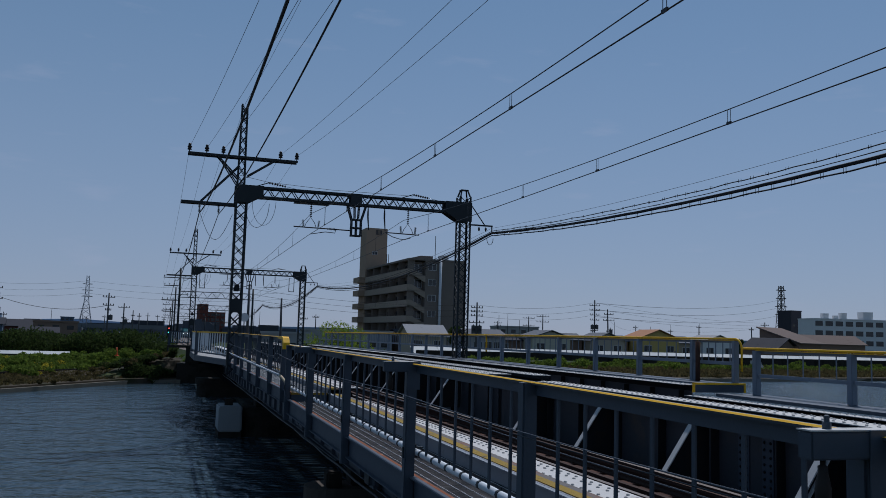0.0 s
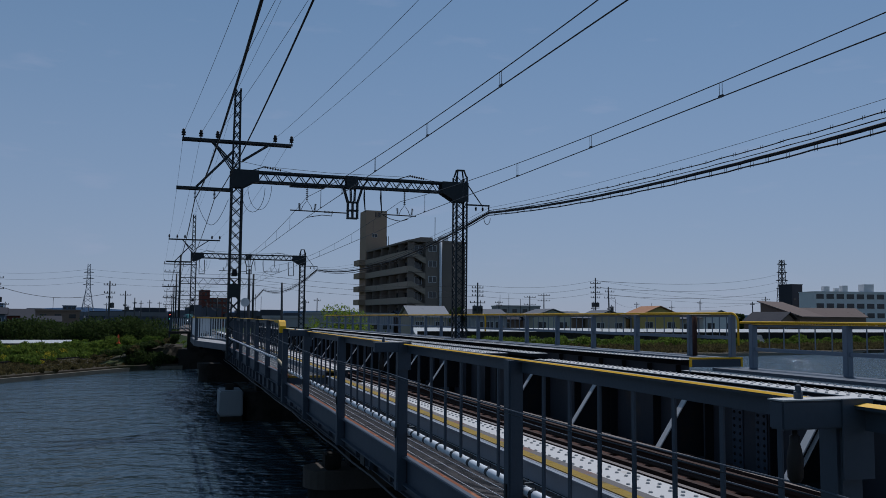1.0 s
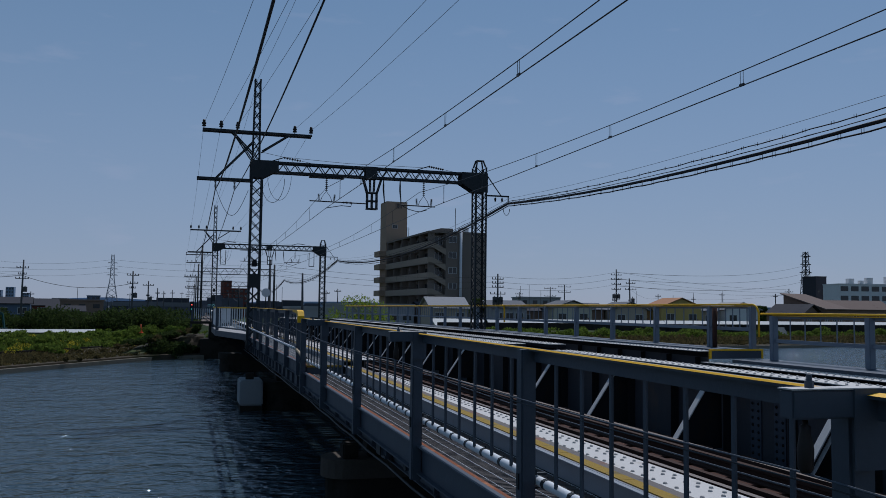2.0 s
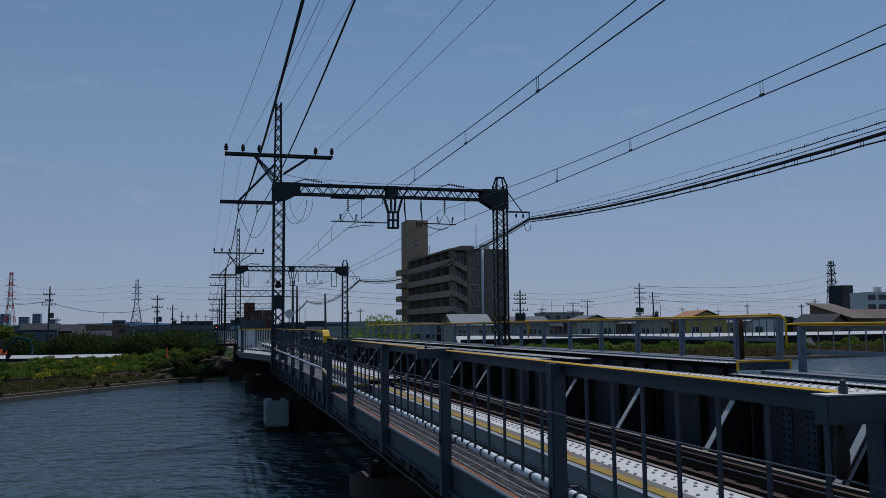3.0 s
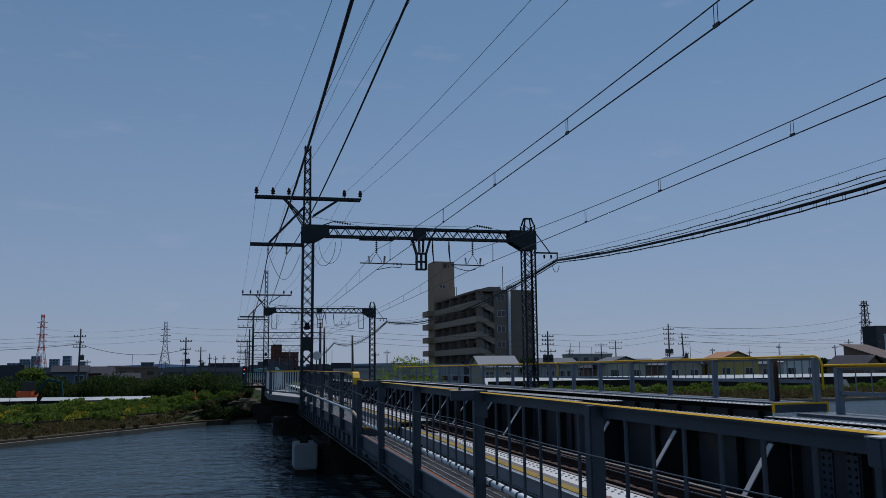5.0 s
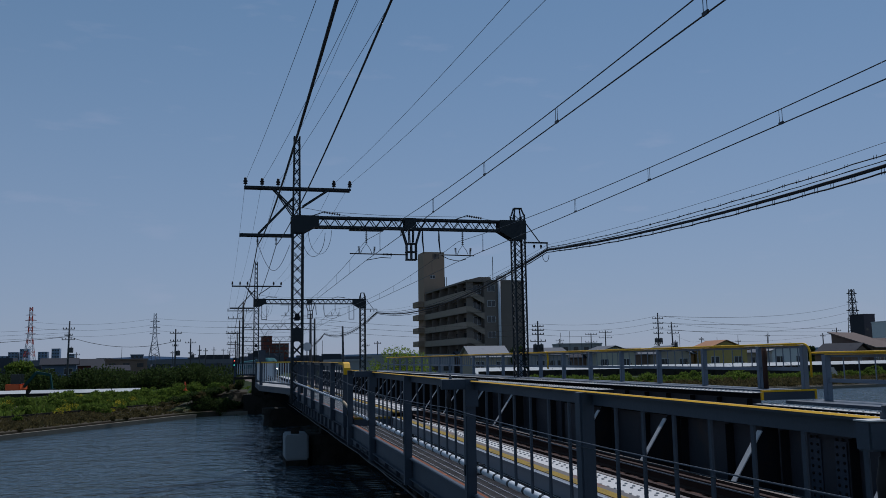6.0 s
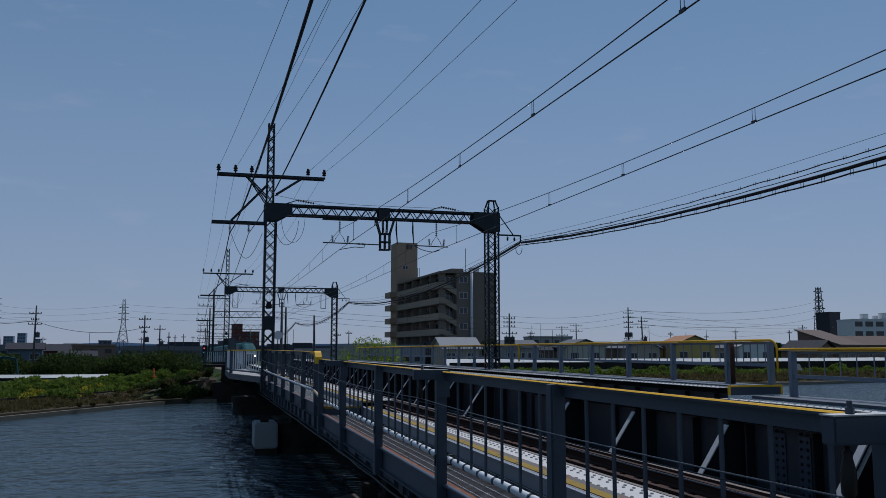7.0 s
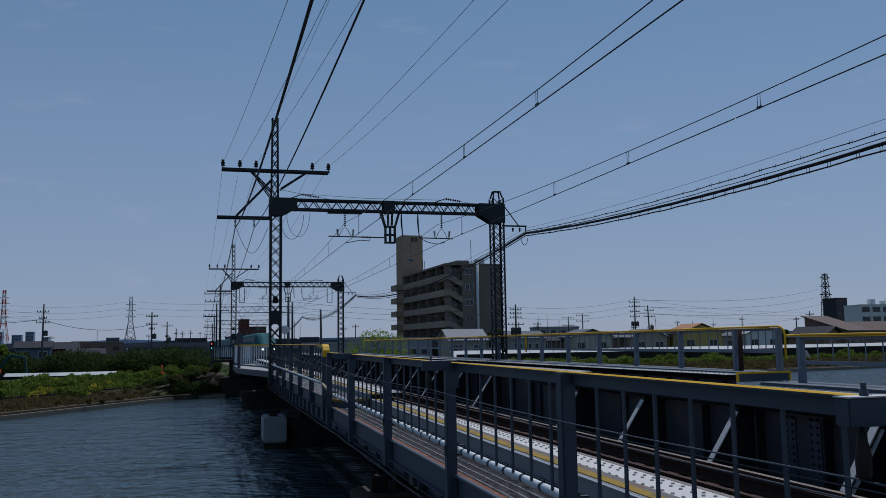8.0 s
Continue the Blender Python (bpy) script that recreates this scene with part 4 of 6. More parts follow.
M["leaf_dark"] = leaf_material("dark_leaves", (0.040, 0.060, 0.017))
M["leaf_mid"] = leaf_material("green_leaves", (0.105, 0.150, 0.025))
M["leaf_lime"] = leaf_material("lime_leaves", (0.20, 0.27, 0.03), 0.3)
M["leaf_yellow"] = leaf_material("yellow_blossom", (0.40, 0.33, 0.03), 0.3)
M["straw"] = leaf_material("dry_grass", (0.085, 0.07, 0.03), 0.4)
M["bark"] = material("bark", (0.08, 0.06, 0.045), 0.95, 0, 10, 0.4, 0.5)


def leaf_mesh(name, spots, size, mat, parent=None, flat=0.35, tall=1.0):
    """Many small leaf blades, one bent quad each, at the spots (an array of places)."""
    rng = np.random.default_rng(len(spots))
    n = len(spots)
    d = rng.normal(size=(n, 3))
    d[:, 2] = np.abs(d[:, 2]) * tall + flat
    d /= np.linalg.norm(d, axis=1)[:, None]
    e = np.cross(d, rng.normal(size=(n, 3)))
    e /= np.linalg.norm(e, axis=1)[:, None] + 1e-9
    s = size * rng.uniform(0.6, 1.4, n)[:, None]
    a, b, c, f = spots - e * s * 0.28, spots + d * s * 0.5 - e * s * 0.05, spots + e * s * 0.28, spots + d * s
    V = np.stack([a, c, b + e * s * 0.25, f, b - e * s * 0.25], 1).reshape(-1, 3)
    F = (np.arange(n)[:, None] * 5 + np.array([[0, 1, 2, 3, 4]])).tolist()
    me = bpy.data.meshes.new(name)
    me.from_pydata(V.tolist(), [], F)
    me.materials.append(M[mat])
    ob = new(name, me)
    if parent:
        ob.parent = parent
    return ob


def blob_spots(blobs, per, rng):
    """Places on the shells of uneven clumps: blobs are (x, y, z, rx, ry, rz)."""
    out = []
    for x, y, z, rx, ry, rz in blobs:
        q = rng.normal(size=(per, 3))
        q /= np.linalg.norm(q, axis=1)[:, None]
        q *= rng.uniform(0.55, 1.08, per)[:, None] ** 0.6
        out.append(np.array([x, y, z]) + q * np.array([rx, ry, rz]))
    return np.concatenate(out)


def tree(label, at, height, width, mat, seed, per=240, blobs=16, leaf=0.28, trunk=0.16):
    rng = np.random.default_rng(seed)
    t = thing("tree", label, "tree", at, "trees")
    bm = B()
    rod(bm, [(0, 0, -0.2), (0.05, 0, height * 0.25), (-0.05, 0.05, height * 0.55), (0.03, 0, height * 0.85)], [trunk, trunk * 0.8, trunk * 0.5, trunk * 0.15], 8)
    part("trunk", bm, "bark", t)
    cl = []
    for i in range(blobs):
        a, rr = rng.uniform(0, 6.28), rng.uniform(0.1, 1) ** 0.5
        h = rng.uniform(0.3, 1.0)
        w = width * 0.5 * math.sin(math.pi * min(0.95, 0.15 + h * 0.72))
        c = (w * rr * math.cos(a), w * rr * math.sin(a), height * h - 0.1 * height)
        s = width * rng.uniform(0.10, 0.22)
        cl.append((*c, s, s, s * 0.75))
        bm = B()
        rod(bm, [(0, 0, height * h * 0.55), (c[0] * 0.6, c[1] * 0.6, c[2] * 0.9), c], [trunk * 0.4, trunk * 0.25, trunk * 0.08], 5)
        part("limb", bm, "bark", t)
    leaf_mesh("crown", blob_spots(cl, per, rng), leaf, mat, t)
    return t


def shrub_row(name, label, path, n, h, w, mat, leaf, per, seed, z_of):
    """Shrubs along a line on the bank, as one mass of leaves."""
    rng = np.random.default_rng(seed)
    bl = []
    for i in range(n):
        t = rng.uniform(0, len(path) - 1.001)
        k = int(t)
        x = lerp(path[k][0], path[k + 1][0], t - k) + rng.normal() * w
        y = lerp(path[k][1], path[k + 1][1], t - k) + rng.normal() * w
        s = h * rng.uniform(0.4, 1.1)
        bl.append((x, y, z_of(x, y) + s * 0.45, s * rng.uniform(0.6, 1.1), s * rng.uniform(0.6, 1.1), s * 0.6))
    ob = leaf_mesh(name, blob_spots(bl, per, rng), leaf, mat)
    return tagged(ob, label, "shrubs", kind="stuff")


BANK = [(-0.5, -6.2), (0.0, -3.45), (0.5, -3.42), (8.0, -3.12), (8.5, -3.0), (13.0, -2.65), (18.0, -2.4), (24.0, -2.4), (32, -3.0), (4000, -3.1)]


def bank_z(x, y):
    d = y - shore_y(max(-150, min(330, x)))
    for (a, za), (b, zb) in zip(BANK, BANK[1:]):
        if a <= d <= b:
            return lerp(za, zb, (d - a) / (b - a))
    return -3.4


def off(d, xs):
    return [(x, shore_y(x) + d) for x in xs]


LEFTX, RIGHTX = [-34, -26, -20, -14, -10, -7, -4, -1.5], [15, 22, 30, 40, 50, 60, 72, 90, 110]
shrub_row("shrubs", "dense green shrubs along the river bank", off(13.0, LEFTX), 170, 0.50, 1.6, "leaf_mid", 0.16, 260, 1, bank_z)
shrub_row("shrubs", "yellow flowering weeds on the river bank", off(12.0, LEFTX[:-2]), 80, 0.42, 1.5, "leaf_yellow", 0.08, 90, 2, bank_z)
shrub_row("shrubs", "dry brown weeds at the foot of the bank", off(4.0, LEFTX + [3]), 60, 0.24, 1.2, "straw", 0.12, 110, 3, bank_z)
shrub_row("shrubs", "dark shrubs round the bridge abutment", [(-2.3, 65.2), (-1.0, 66.0), (0.7, 66.2)], 16, 0.95, 0.35, "leaf_dark", 0.13, 420, 4, bank_z)
shrub_row("shrubs", "dark shrubs on top of the abutment bank", [(-4.0, 72.5), (-2.0, 71), (0.4, 70)], 10, 0.6, 0.6, "leaf_mid", 0.12, 420, 5, lambda x, y: -2.2)
shrub_row("shrubs", "green weeds on the railway embankment slope", [(-3.5, 76), (-0.6, 72), (0.9, 70), (1.0, 82), (0.6, 100), (-1.5, 110)], 16, 0.45, 0.5, "leaf_mid", 0.12, 240, 35, lambda x, y: -2.6)
shrub_row("shrubs", "dark weeds hanging over the abutment bank", [(-4.0, 64.0), (-2.2, 66.2), (-0.8, 67.2), (0.6, 67.6)], 34, 0.42, 0.4, "leaf_dark", 0.11, 260, 36, lambda x, y: -2.9 + 0.18 * (x + 4.5))
shrub_row("shrubs", "dry brown weeds on the bare soil bank", [(-4.6, 63.5), (-2.4, 66.8), (-0.8, 68.2), (0.6, 68.4)], 40, 0.34, 0.5, "straw", 0.12, 160, 37, lambda x, y: -2.95 + 0.2 * (x + 4.5))
shrub_row("shrubs", "green shrubs below the white parapet", off(10.5, RIGHTX[:5]), 80, 0.9, 0.9, "leaf_mid", 0.20, 260, 6, bank_z)
shrub_row("shrubs", "scattered green shrubs below the white parapet", off(10, RIGHTX[4:]), 40, 0.9, 1.2, "leaf_mid", 0.20, 240, 7, bank_z)
shrub_row("shrubs", "dry grass tufts on the river bank", off(5.5, RIGHTX), 150, 0.55, 2.0, "straw", 0.22, 70, 8, bank_z)
shrub_row("shrubs", "dark hedge and trees behind the parapet", [(-24, 92), (-18, 95), (-12, 96), (-7, 97), (-4, 98), (-1, 99)], 80, 2.6, 1.3, "leaf_dark", 0.22, 700, 9, lambda x, y: -3.0)
shrub_row("shrubs", "green weeds beside the far end of the bridge", [(13.5, 74), (16, 78), (22, 84)], 22, 1.4, 1.0, "leaf_mid", 0.2, 240, 10, bank_z)
tree("round green tree behind the parapet", (-21.0, 97, -3.1), 3.6, 4.6, "leaf_mid", 11, 300, 22)
tree("lime-green young tree near the railway", (20.8, 108, -3.0), 4.5, 7.4, "leaf_lime", 12, 95, 34, 0.19)
tree("dark tree beside the apartment block", (48.5, 140, -3.0), 4.6, 5.5, "leaf_dark", 13, 300, 18, 0.4)
tree("dark tree beside the apartment block", (52.5, 139, -3.0), 3.6, 4.5, "leaf_dark", 14, 300, 16, 0.4)
tree("dark tree among the houses", (121, 172, -3.0), 5.6, 5.5, "leaf_dark", 15, 260, 14, 0.45)
tree("dark tree among the houses", (131, 176, -3.0), 4.6, 4.5, "leaf_dark", 16, 220, 12, 0.45)



def grass_strip(label, xs, d0, d1, n, size, mat, seed):
    rng = np.random.default_rng(seed)
    x = rng.uniform(xs[0], xs[-1], n)
    d = rng.uniform(d0, d1, n)
    y = np.array([shore_y(q) for q in x]) + d
    z = np.array([bank_z(a, b) for a, b in zip(x, y)])
    ob = leaf_mesh("grass", np.stack([x, y, z], 1), size, mat, flat=1.3)
    return tagged(ob, label, "grass", kind="stuff")


grass_strip("rough green grass on the river bank", LEFTX, 8.8, 19.0, 20000, 0.26, "leaf_mid", 31)
grass_strip("dry grass over the stone revetment", LEFTX, 0.5, 8.0, 20000, 0.16, "straw", 32)
grass_strip("rough green grass on the far levee", RIGHTX, 8.0, 12.5, 14000, 0.36, "leaf_mid", 33)
grass_strip("dry olive grass on the far levee", RIGHTX, 0.8, 9.5, 24000, 0.36, "straw", 34)

# concrete ledge along the water, revetment ribs, white parapets
bm = B()
for (a, b), (c, d) in zip(off(0.02, [-60, -40, -30, -20, -13.8, -10, -8, -5, -1.6]), off(0.02, [-40, -30, -20, -13.8, -10, -8, -5, -1.6, 1.2])):
    q = [(a, b - 0.5), (c, d - 0.5), (c, d + 0.35), (a, b + 0.35)]
    prism(bm, q, "z", -4.3, -3.56)
M["ledge"] = material("ledge_concrete", (0.17, 0.155, 0.125), 0.9, 0, 6, 0.3, 0.3, (0.13, 0.12, 0.09), 0.55, 0.8)
tagged(part("concrete_ledge", bm, "ledge"), "weathered concrete ledge along the water's edge", "ledge", kind="structure")
bm = B()
for (a, b), (c, d) in zip(off(0.02, RIGHTX), off(0.02, RIGHTX[1:])):
    prism(bm, [(a, b - 0.4), (c, d - 0.4), (c, d + 0.3), (a, b + 0.3)], "z", -4.3, -3.5)
tagged(part("concrete_ledge", bm, "ledge"), "weathered concrete ledge along the far water's edge", "ledge", kind="structure")
bm = B()
for (a, b), (c, d) in zip(off(8.1, LEFTX), off(8.1, LEFTX[1:])):
    prism(bm, [(a, b), (c, d), (c, d + 0.25), (a, b + 0.25)], "z", -3.5, -2.93)
tagged(part("revetment_kerb", bm, "darkcon"), "dark kerb on top of the revetment", "kerb", kind="structure")


def parapet(label, pts, z0, z1, panel=2.0):
    g = thing("parapet_wall", label, "wall", (0, 0, 0), "parapets")
    first = {}
    for (a, b), (c, d) in zip(pts, pts[1:]):
        L = math.hypot(c - a, d - b)
        n = max(1, round(L / panel))
        ang = math.degrees(math.atan2(d - b, c - a))
        for i in range(n):
            key = round(L / n, 3)
            if key not in first:
                bm = B()
                box(bm, 0.022, key - 0.022, -0.07, 0.07, 0, (z1 - z0) / math.cos(radians(58)))
                bmesh.ops.bevel(bm, geom=list(bm.edges), offset=0.01, segments=1, affect="EDGES")
                o = part("panel", bm, "whitewall", g)
                first[key] = o.data
            else:
                o = piece("panel", first[key], g, pose(0, 0, 0))
            o.matrix_basis = pose(lerp(a, c, i / n), lerp(b, d, i / n), z0 + random.uniform(-.015, .015), 0, 0, ang) @ pose(0, 0, 0, -58)
    bm = B()
    for (a, b), (c, d) in zip(pts, pts[1:]):
        L = math.hypot(c - a, d - b)
        q = Vector((-(d - b) / L * 0.05, (c - a) / L * 0.05, 0))
        prism(bm, [(a - q.x, b - q.y), (c - q.x, d - q.y), (c + q.x, d + q.y), (a + q.x, b + q.y)], "z", z0 - 0.6, z0 + (z1 - z0) * 0.7)
    part("base", bm, "darkcon", g)
    return g


parapet("white concrete parapet above the planted bank", [(-36.41, 73.85), (-16.41, 77.85), (-12.02, 76.93), (-7.38, 77.46)], -2.72, -2.08)
parapet("white parapet on the far levee in front of the houses", [(28, 97), (35, 98), (62, 97), (90, 101), (140, 113)], -2.3, -1.12, 3.0)

# ---- buildings ----
M["glass"] = material("dark_window_glass", (0.02, 0.025, 0.03), 0.15, 0, 3, 0.2, 0.0)
M["frame"] = material("window_frame", (0.5, 0.5, 0.5), 0.5, 0, 8, 0.1, 0.0)
M["apt"] = material("beige_tile_wall", (0.17, 0.145, 0.125), 0.8, 0, 3, 0.12, 0.1, (0.20, 0.17, 0.145), 0.6, 0.25)
M["apt2"] = material("brown_tile_wall", (0.30, 0.225, 0.165), 0.8, 0, 3, 0.12, 0.1, (0.24, 0.18, 0.13), 0.6, 0.2)
M["apt3"] = material("beige_parapet_wall", (0.27, 0.225, 0.18), 0.8, 0, 3, 0.14, 0.1, (0.19, 0.155, 0.13), 0.58, 0.3)
M["whitepipe"] = material("white_pipe", (0.55, 0.57, 0.6), 0.5, 0, 3, 0.1, 0.0)
for nm, c in (("w_cream", (0.42, 0.40, 0.33)), ("w_yellow", (0.44, 0.33, 0.12)), ("w_brown", (0.20, 0.14, 0.11)), ("w_grey", (0.30, 0.30, 0.31)), ("w_white", (0.60, 0.60, 0.60)), ("w_beige", (0.36, 0.31, 0.25)), ("w_ochre", (0.35, 0.22, 0.10)), ("w_red", (0.13, 0.045, 0.035)), ("w_dark", (0.05, 0.05, 0.06)), ("w_blue", (0.10, 0.13, 0.19))):
    M[nm] = material(nm, c, 0.85, 0, 3, 0.15, 0.1, tuple(q * 0.7 for q in c), 0.62, 0.4)
for nm, c in (("r_grey", (0.14, 0.145, 0.16)), ("r_light", (0.30, 0.30, 0.31)), ("r_brown", (0.15, 0.115, 0.10)), ("r_orange", (0.36, 0.19, 0.11)), ("r_dark", (0.045, 0.045, 0.052))):
    M[nm] = material(nm, c, 0.88, 0, 4, 0.2, 0.2, tuple(q * 0.75 for q in c), 0.6, 0.7)


def window(parent, m, w, h):
    """A window in a wall facing -y: frame, two panes."""
    bm = B()
    for a, b, c, d in ((-w / 2, w / 2, h - 0.06, h), (-w / 2, w / 2, 0, 0.06), (-w / 2, -w / 2 + 0.06, 0.06, h - 0.06), (w / 2 - 0.06, w / 2, 0.06, h - 0.06), (-0.03, 0.03, 0.06, h - 0.06)):
        box(bm, a, b, -0.07, 0.02, c, d)
    wn_ = part("window", bm, "frame", parent)
    wn_.matrix_basis = m
    for s in (-1, 1):
        bm = B()
        x0, x1 = (-w / 2 + 0.06, -0.03) if s < 0 else (0.03, w / 2 - 0.06)
        box(bm, x0, x1, -0.035, -0.015, 0.06, h - 0.06)
        part("pane", bm, "glass", wn_)
    return wn_


def apartment():
    g = thing("apartment_building", "beige six-storey apartment block with balconies and a stair tower", "building", (42.5, 154.4, -3.0), rz=2.0)
    H, W, L, FH = 17.7, 11.6, 31.0, 2.92
    bm = B()
    box(bm, 1.5, W, 1.5, L, 0, H - 0.5)
    part("wall", bm, "apt", g, "beige tiled wall")
    bm = B()
    box(bm, 3.6, W, 0.0, 1.495, 0, H - 0.3)
    part("wall", bm, "apt", g, "beige tiled end wall")
    bm = B()
    box(bm, 0.2, W + 0.1, -0.1, L + 0.1, H - 0.295, H + 0.05)
    part("roof", bm, "apt", g)
    bm = B()
    prism(bm, [(0.3, H + 0.052), (6.0, H + 0.052), (6.0, H + 0.9), (3.6, H + 0.9)], "y", 3.0, L - 1)
    part("roof_hood", bm, "apt", g)
    for f in range(6):
        z = f * FH
        bm = B()
        box(bm, 0.0, 1.495, 0.0, L, z - 0.12, z)
        box(bm, 1.5, 3.595, 0.0, 1.49, z - 0.12, z)
        part("balcony_slab", bm, "apt", g)
        bm = B()
        box(bm, 0.0, 0.15, 0.0, L, z + 0.003, z + 1.15)
        part("balcony_parapet", bm, "apt3", g, "solid beige balcony parapet")
        bm = B()
        prism(bm, [(0.153, z + 0.1), (0.9, z + 0.1), (3.59, z - 1.35), (3.59, z - 0.2), (0.9, z + 1.15), (0.153, z + 1.15)], "y", 0.0, 0.15)
        part("sloped_parapet", bm, "apt3", g, "sloping solid stair parapet")
        for i in range(5):
            bm = B()
            yy = 2.5 + i * 5.6
            box(bm, 1.44, 1.498, yy, yy + 3.6, z + 0.1, z + 2.1)
            part("balcony_door", bm, "glass", g, "dark glazed balcony door")
        for yy in (0.35, 6.2, 12.4, 18.6, 24.8, 30.4):
            bm = B()
            box(bm, 0.16, 1.49, yy, yy + 0.15, z + 0.003, z + FH - 0.13)
            part("partition", bm, "apt", g)
        window(g, pose(4.95, 0, z + 1.0), 1.6, 1.2)
        window(g, pose(2.6, 1.5, z + 0.6), 1.5, 1.6)
    bm = B()
    rod(bm, [(6.5, -0.28, 0.5), (6.5, -0.28, H + 0.4)], 0.26, 10)
    part("downpipe", bm, "whitepipe", g, "white vertical duct", smooth=True)
    # stair tower at the far end
    bm = B()
    box(bm, 0.0, 4.8, L + 0.01, L + 5.2, 0, 26.9)
    part("stair_tower", bm, "apt2", g, "tall brown tiled stair tower")
    for k in range(5):
        bm = B()
        box(bm, 2.1 + k * 0.3, 2.25 + k * 0.3, L - 0.05, L + 0.005, 25.4, 26.5)
        part("louvre", bm, "w_dark", g)
    window(g, pose(2.0, L, 20.9), 1.2, 0.8)
    for f in range(6):
        bm = B()
        z = f * FH
        box(bm, -1.4, -0.01, L + 0.2, L + 5.0, z + 0.0, z + 1.2)
        part("stair_landing", bm, "apt2", g)
    for x, y, h in ((7.5, 6, 5.2), (2.8, 24, 2.8), (3.2, 24, 2.8)):
        bm = B()
        rod(bm, [(x, y, H + 0.05), (x, y, H + 0.05 + h)], 0.06, 6)
        part("antenna", bm, "mast", g)
    bm = B()
    box(bm, 7.8, 9.2, 3, 5, H + 0.06, H + 1.2)
    part("roof_box", bm, "w_white", g)
    return g


apartment()


def house(label, at, w, d, eave, ridge, wall, roof, rz=0.0, along_x=False, over=0.45, wins=2):
    """A gabled house: the gable faces -y unless along_x."""
    g = thing("house", label, "house", at, "houses on the levee", rz=rz)
    bm = B()
    if along_x:
        prism(bm, [(0, 0), (d, 0), (d, eave), (d / 2, ridge - 0.12), (0, eave)], "x", -w / 2, w / 2)
    else:
        prism(bm, [(-w / 2, 0), (w / 2, 0), (w / 2, eave), (0, ridge - 0.12), (-w / 2, eave)], "y", 0, d)
    part("wall", bm, wall, g)
    sl = (ridge - eave) / ((d if along_x else w) / 2)
    for s in (-1, 1):
        bm = B()
        if along_x:
            c, e = d / 2, d / 2 + s * (d / 2 + over)
            prism(bm, [(c, ridge), (e, eave - over * sl), (e, eave - over * sl + 0.12), (c, ridge + 0.12)], "x", -w / 2 - over, w / 2 + over)
        else:
            e = s * (w / 2 + over)
            prism(bm, [(0, ridge), (e, eave - over * sl), (e, eave - over * sl + 0.12), (0, ridge + 0.12)], "y", -over, d + over)
        part("roof", bm, roof, g)
    for i in range(wins):
        window(g, pose(lerp(-w * 0.28, w * 0.28, i / max(1, wins - 1)), 0, eave * 0.35 + 0.3), 1.5, 1.15)
    bm = B()
    box(bm, w * 0.42 - 0.45, w * 0.42, -0.06, 0.02, 0.05, 2.0)
    part("door", bm, "w_brown", g)
    return g


HZ = -3.1
house("small beige shed-like house with a pale roof before the apartment block", (38.9, 128, HZ), 6.0, 5.0, 3.5, 5.0, "w_beige", "r_light", 4, True)
house("grey-roofed house behind the white parapet", (51.5, 135, HZ), 6.4, 7, 3.6, 4.7, "w_grey", "r_grey", 2, True, wins=3)
house("low brown house behind the white parapet", (57.0, 138, HZ), 4.6, 6, 3.1, 4.0, "w_brown", "r_dark", 2, True, wins=1)
house("cream gabled house with a grey roof", (62.2, 133, HZ), 6.8, 8, 3.7, 4.85, "w_cream", "r_grey", -4)
house("dark brown house with a grey roof", (67.6, 137, HZ), 4.8, 6, 3.5, 4.5, "w_brown", "r_grey", 0, True, wins=1)
house("beige gabled house with a grey roof", (73.0, 133, HZ), 6.0, 8, 3.5, 4.75, "w_beige", "r_grey", -6)
house("small ochre house with a grey roof", (77.6, 138, HZ), 4.0, 6, 3.5, 4.4, "w_ochre", "r_grey", -4, True, wins=1)
house("yellow gabled house with an orange tiled roof", (83.0, 133, HZ), 7.4, 8, 4.1, 5.6, "w_yellow", "r_orange", -8)
house("beige house with a grey roof", (89.4, 137, HZ), 6.0, 7, 3.5, 4.6, "w_beige", "r_grey", -6, True)
house("pale grey gabled house with a light roof", (96.2, 134, HZ), 6.6, 8, 3.8, 5.0, "w_white", "r_light", -8)
house("brown house with a low roof", (104, 150, HZ), 8, 8, 3.2, 4.3, "w_grey", "r_dark", -10, True)
house("wide low house with a brown roof", (143, 158, HZ), 16, 10, 4.3, 6.2, "w_brown", "r_brown", -14, True, wins=3)
house("dark-roofed house among the houses", (44, 150, HZ), 7, 8, 3.2, 4.4, "w_brown", "r_dark", 5, True)
house("grey house far behind the parapet", (-27.3, 196, HZ), 8, 8, 3.0, 4.3, "w_red", "r_dark", 8, True)
house("blue-grey two-storey house behind the hedge", (-29.5, 165, HZ), 5.5, 6, 3.3, 4.3, "w_blue", "r_dark", 8, True)
house("small grey gabled house by the road", (-6.2, 150, HZ), 3.4, 6, 1.6, 2.7, "w_brown", "r_grey", 6, wins=1)
house("small brown house by the road", (-9.4, 152, HZ), 3.0, 6, 1.6, 2.5, "w_brown", "r_dark", 6, wins=1)
house("house with a dark tin roof behind the hedge", (-21.5, 170, HZ), 6.0, 6, 2.0, 2.9, "w_brown", "r_dark", 8, True)


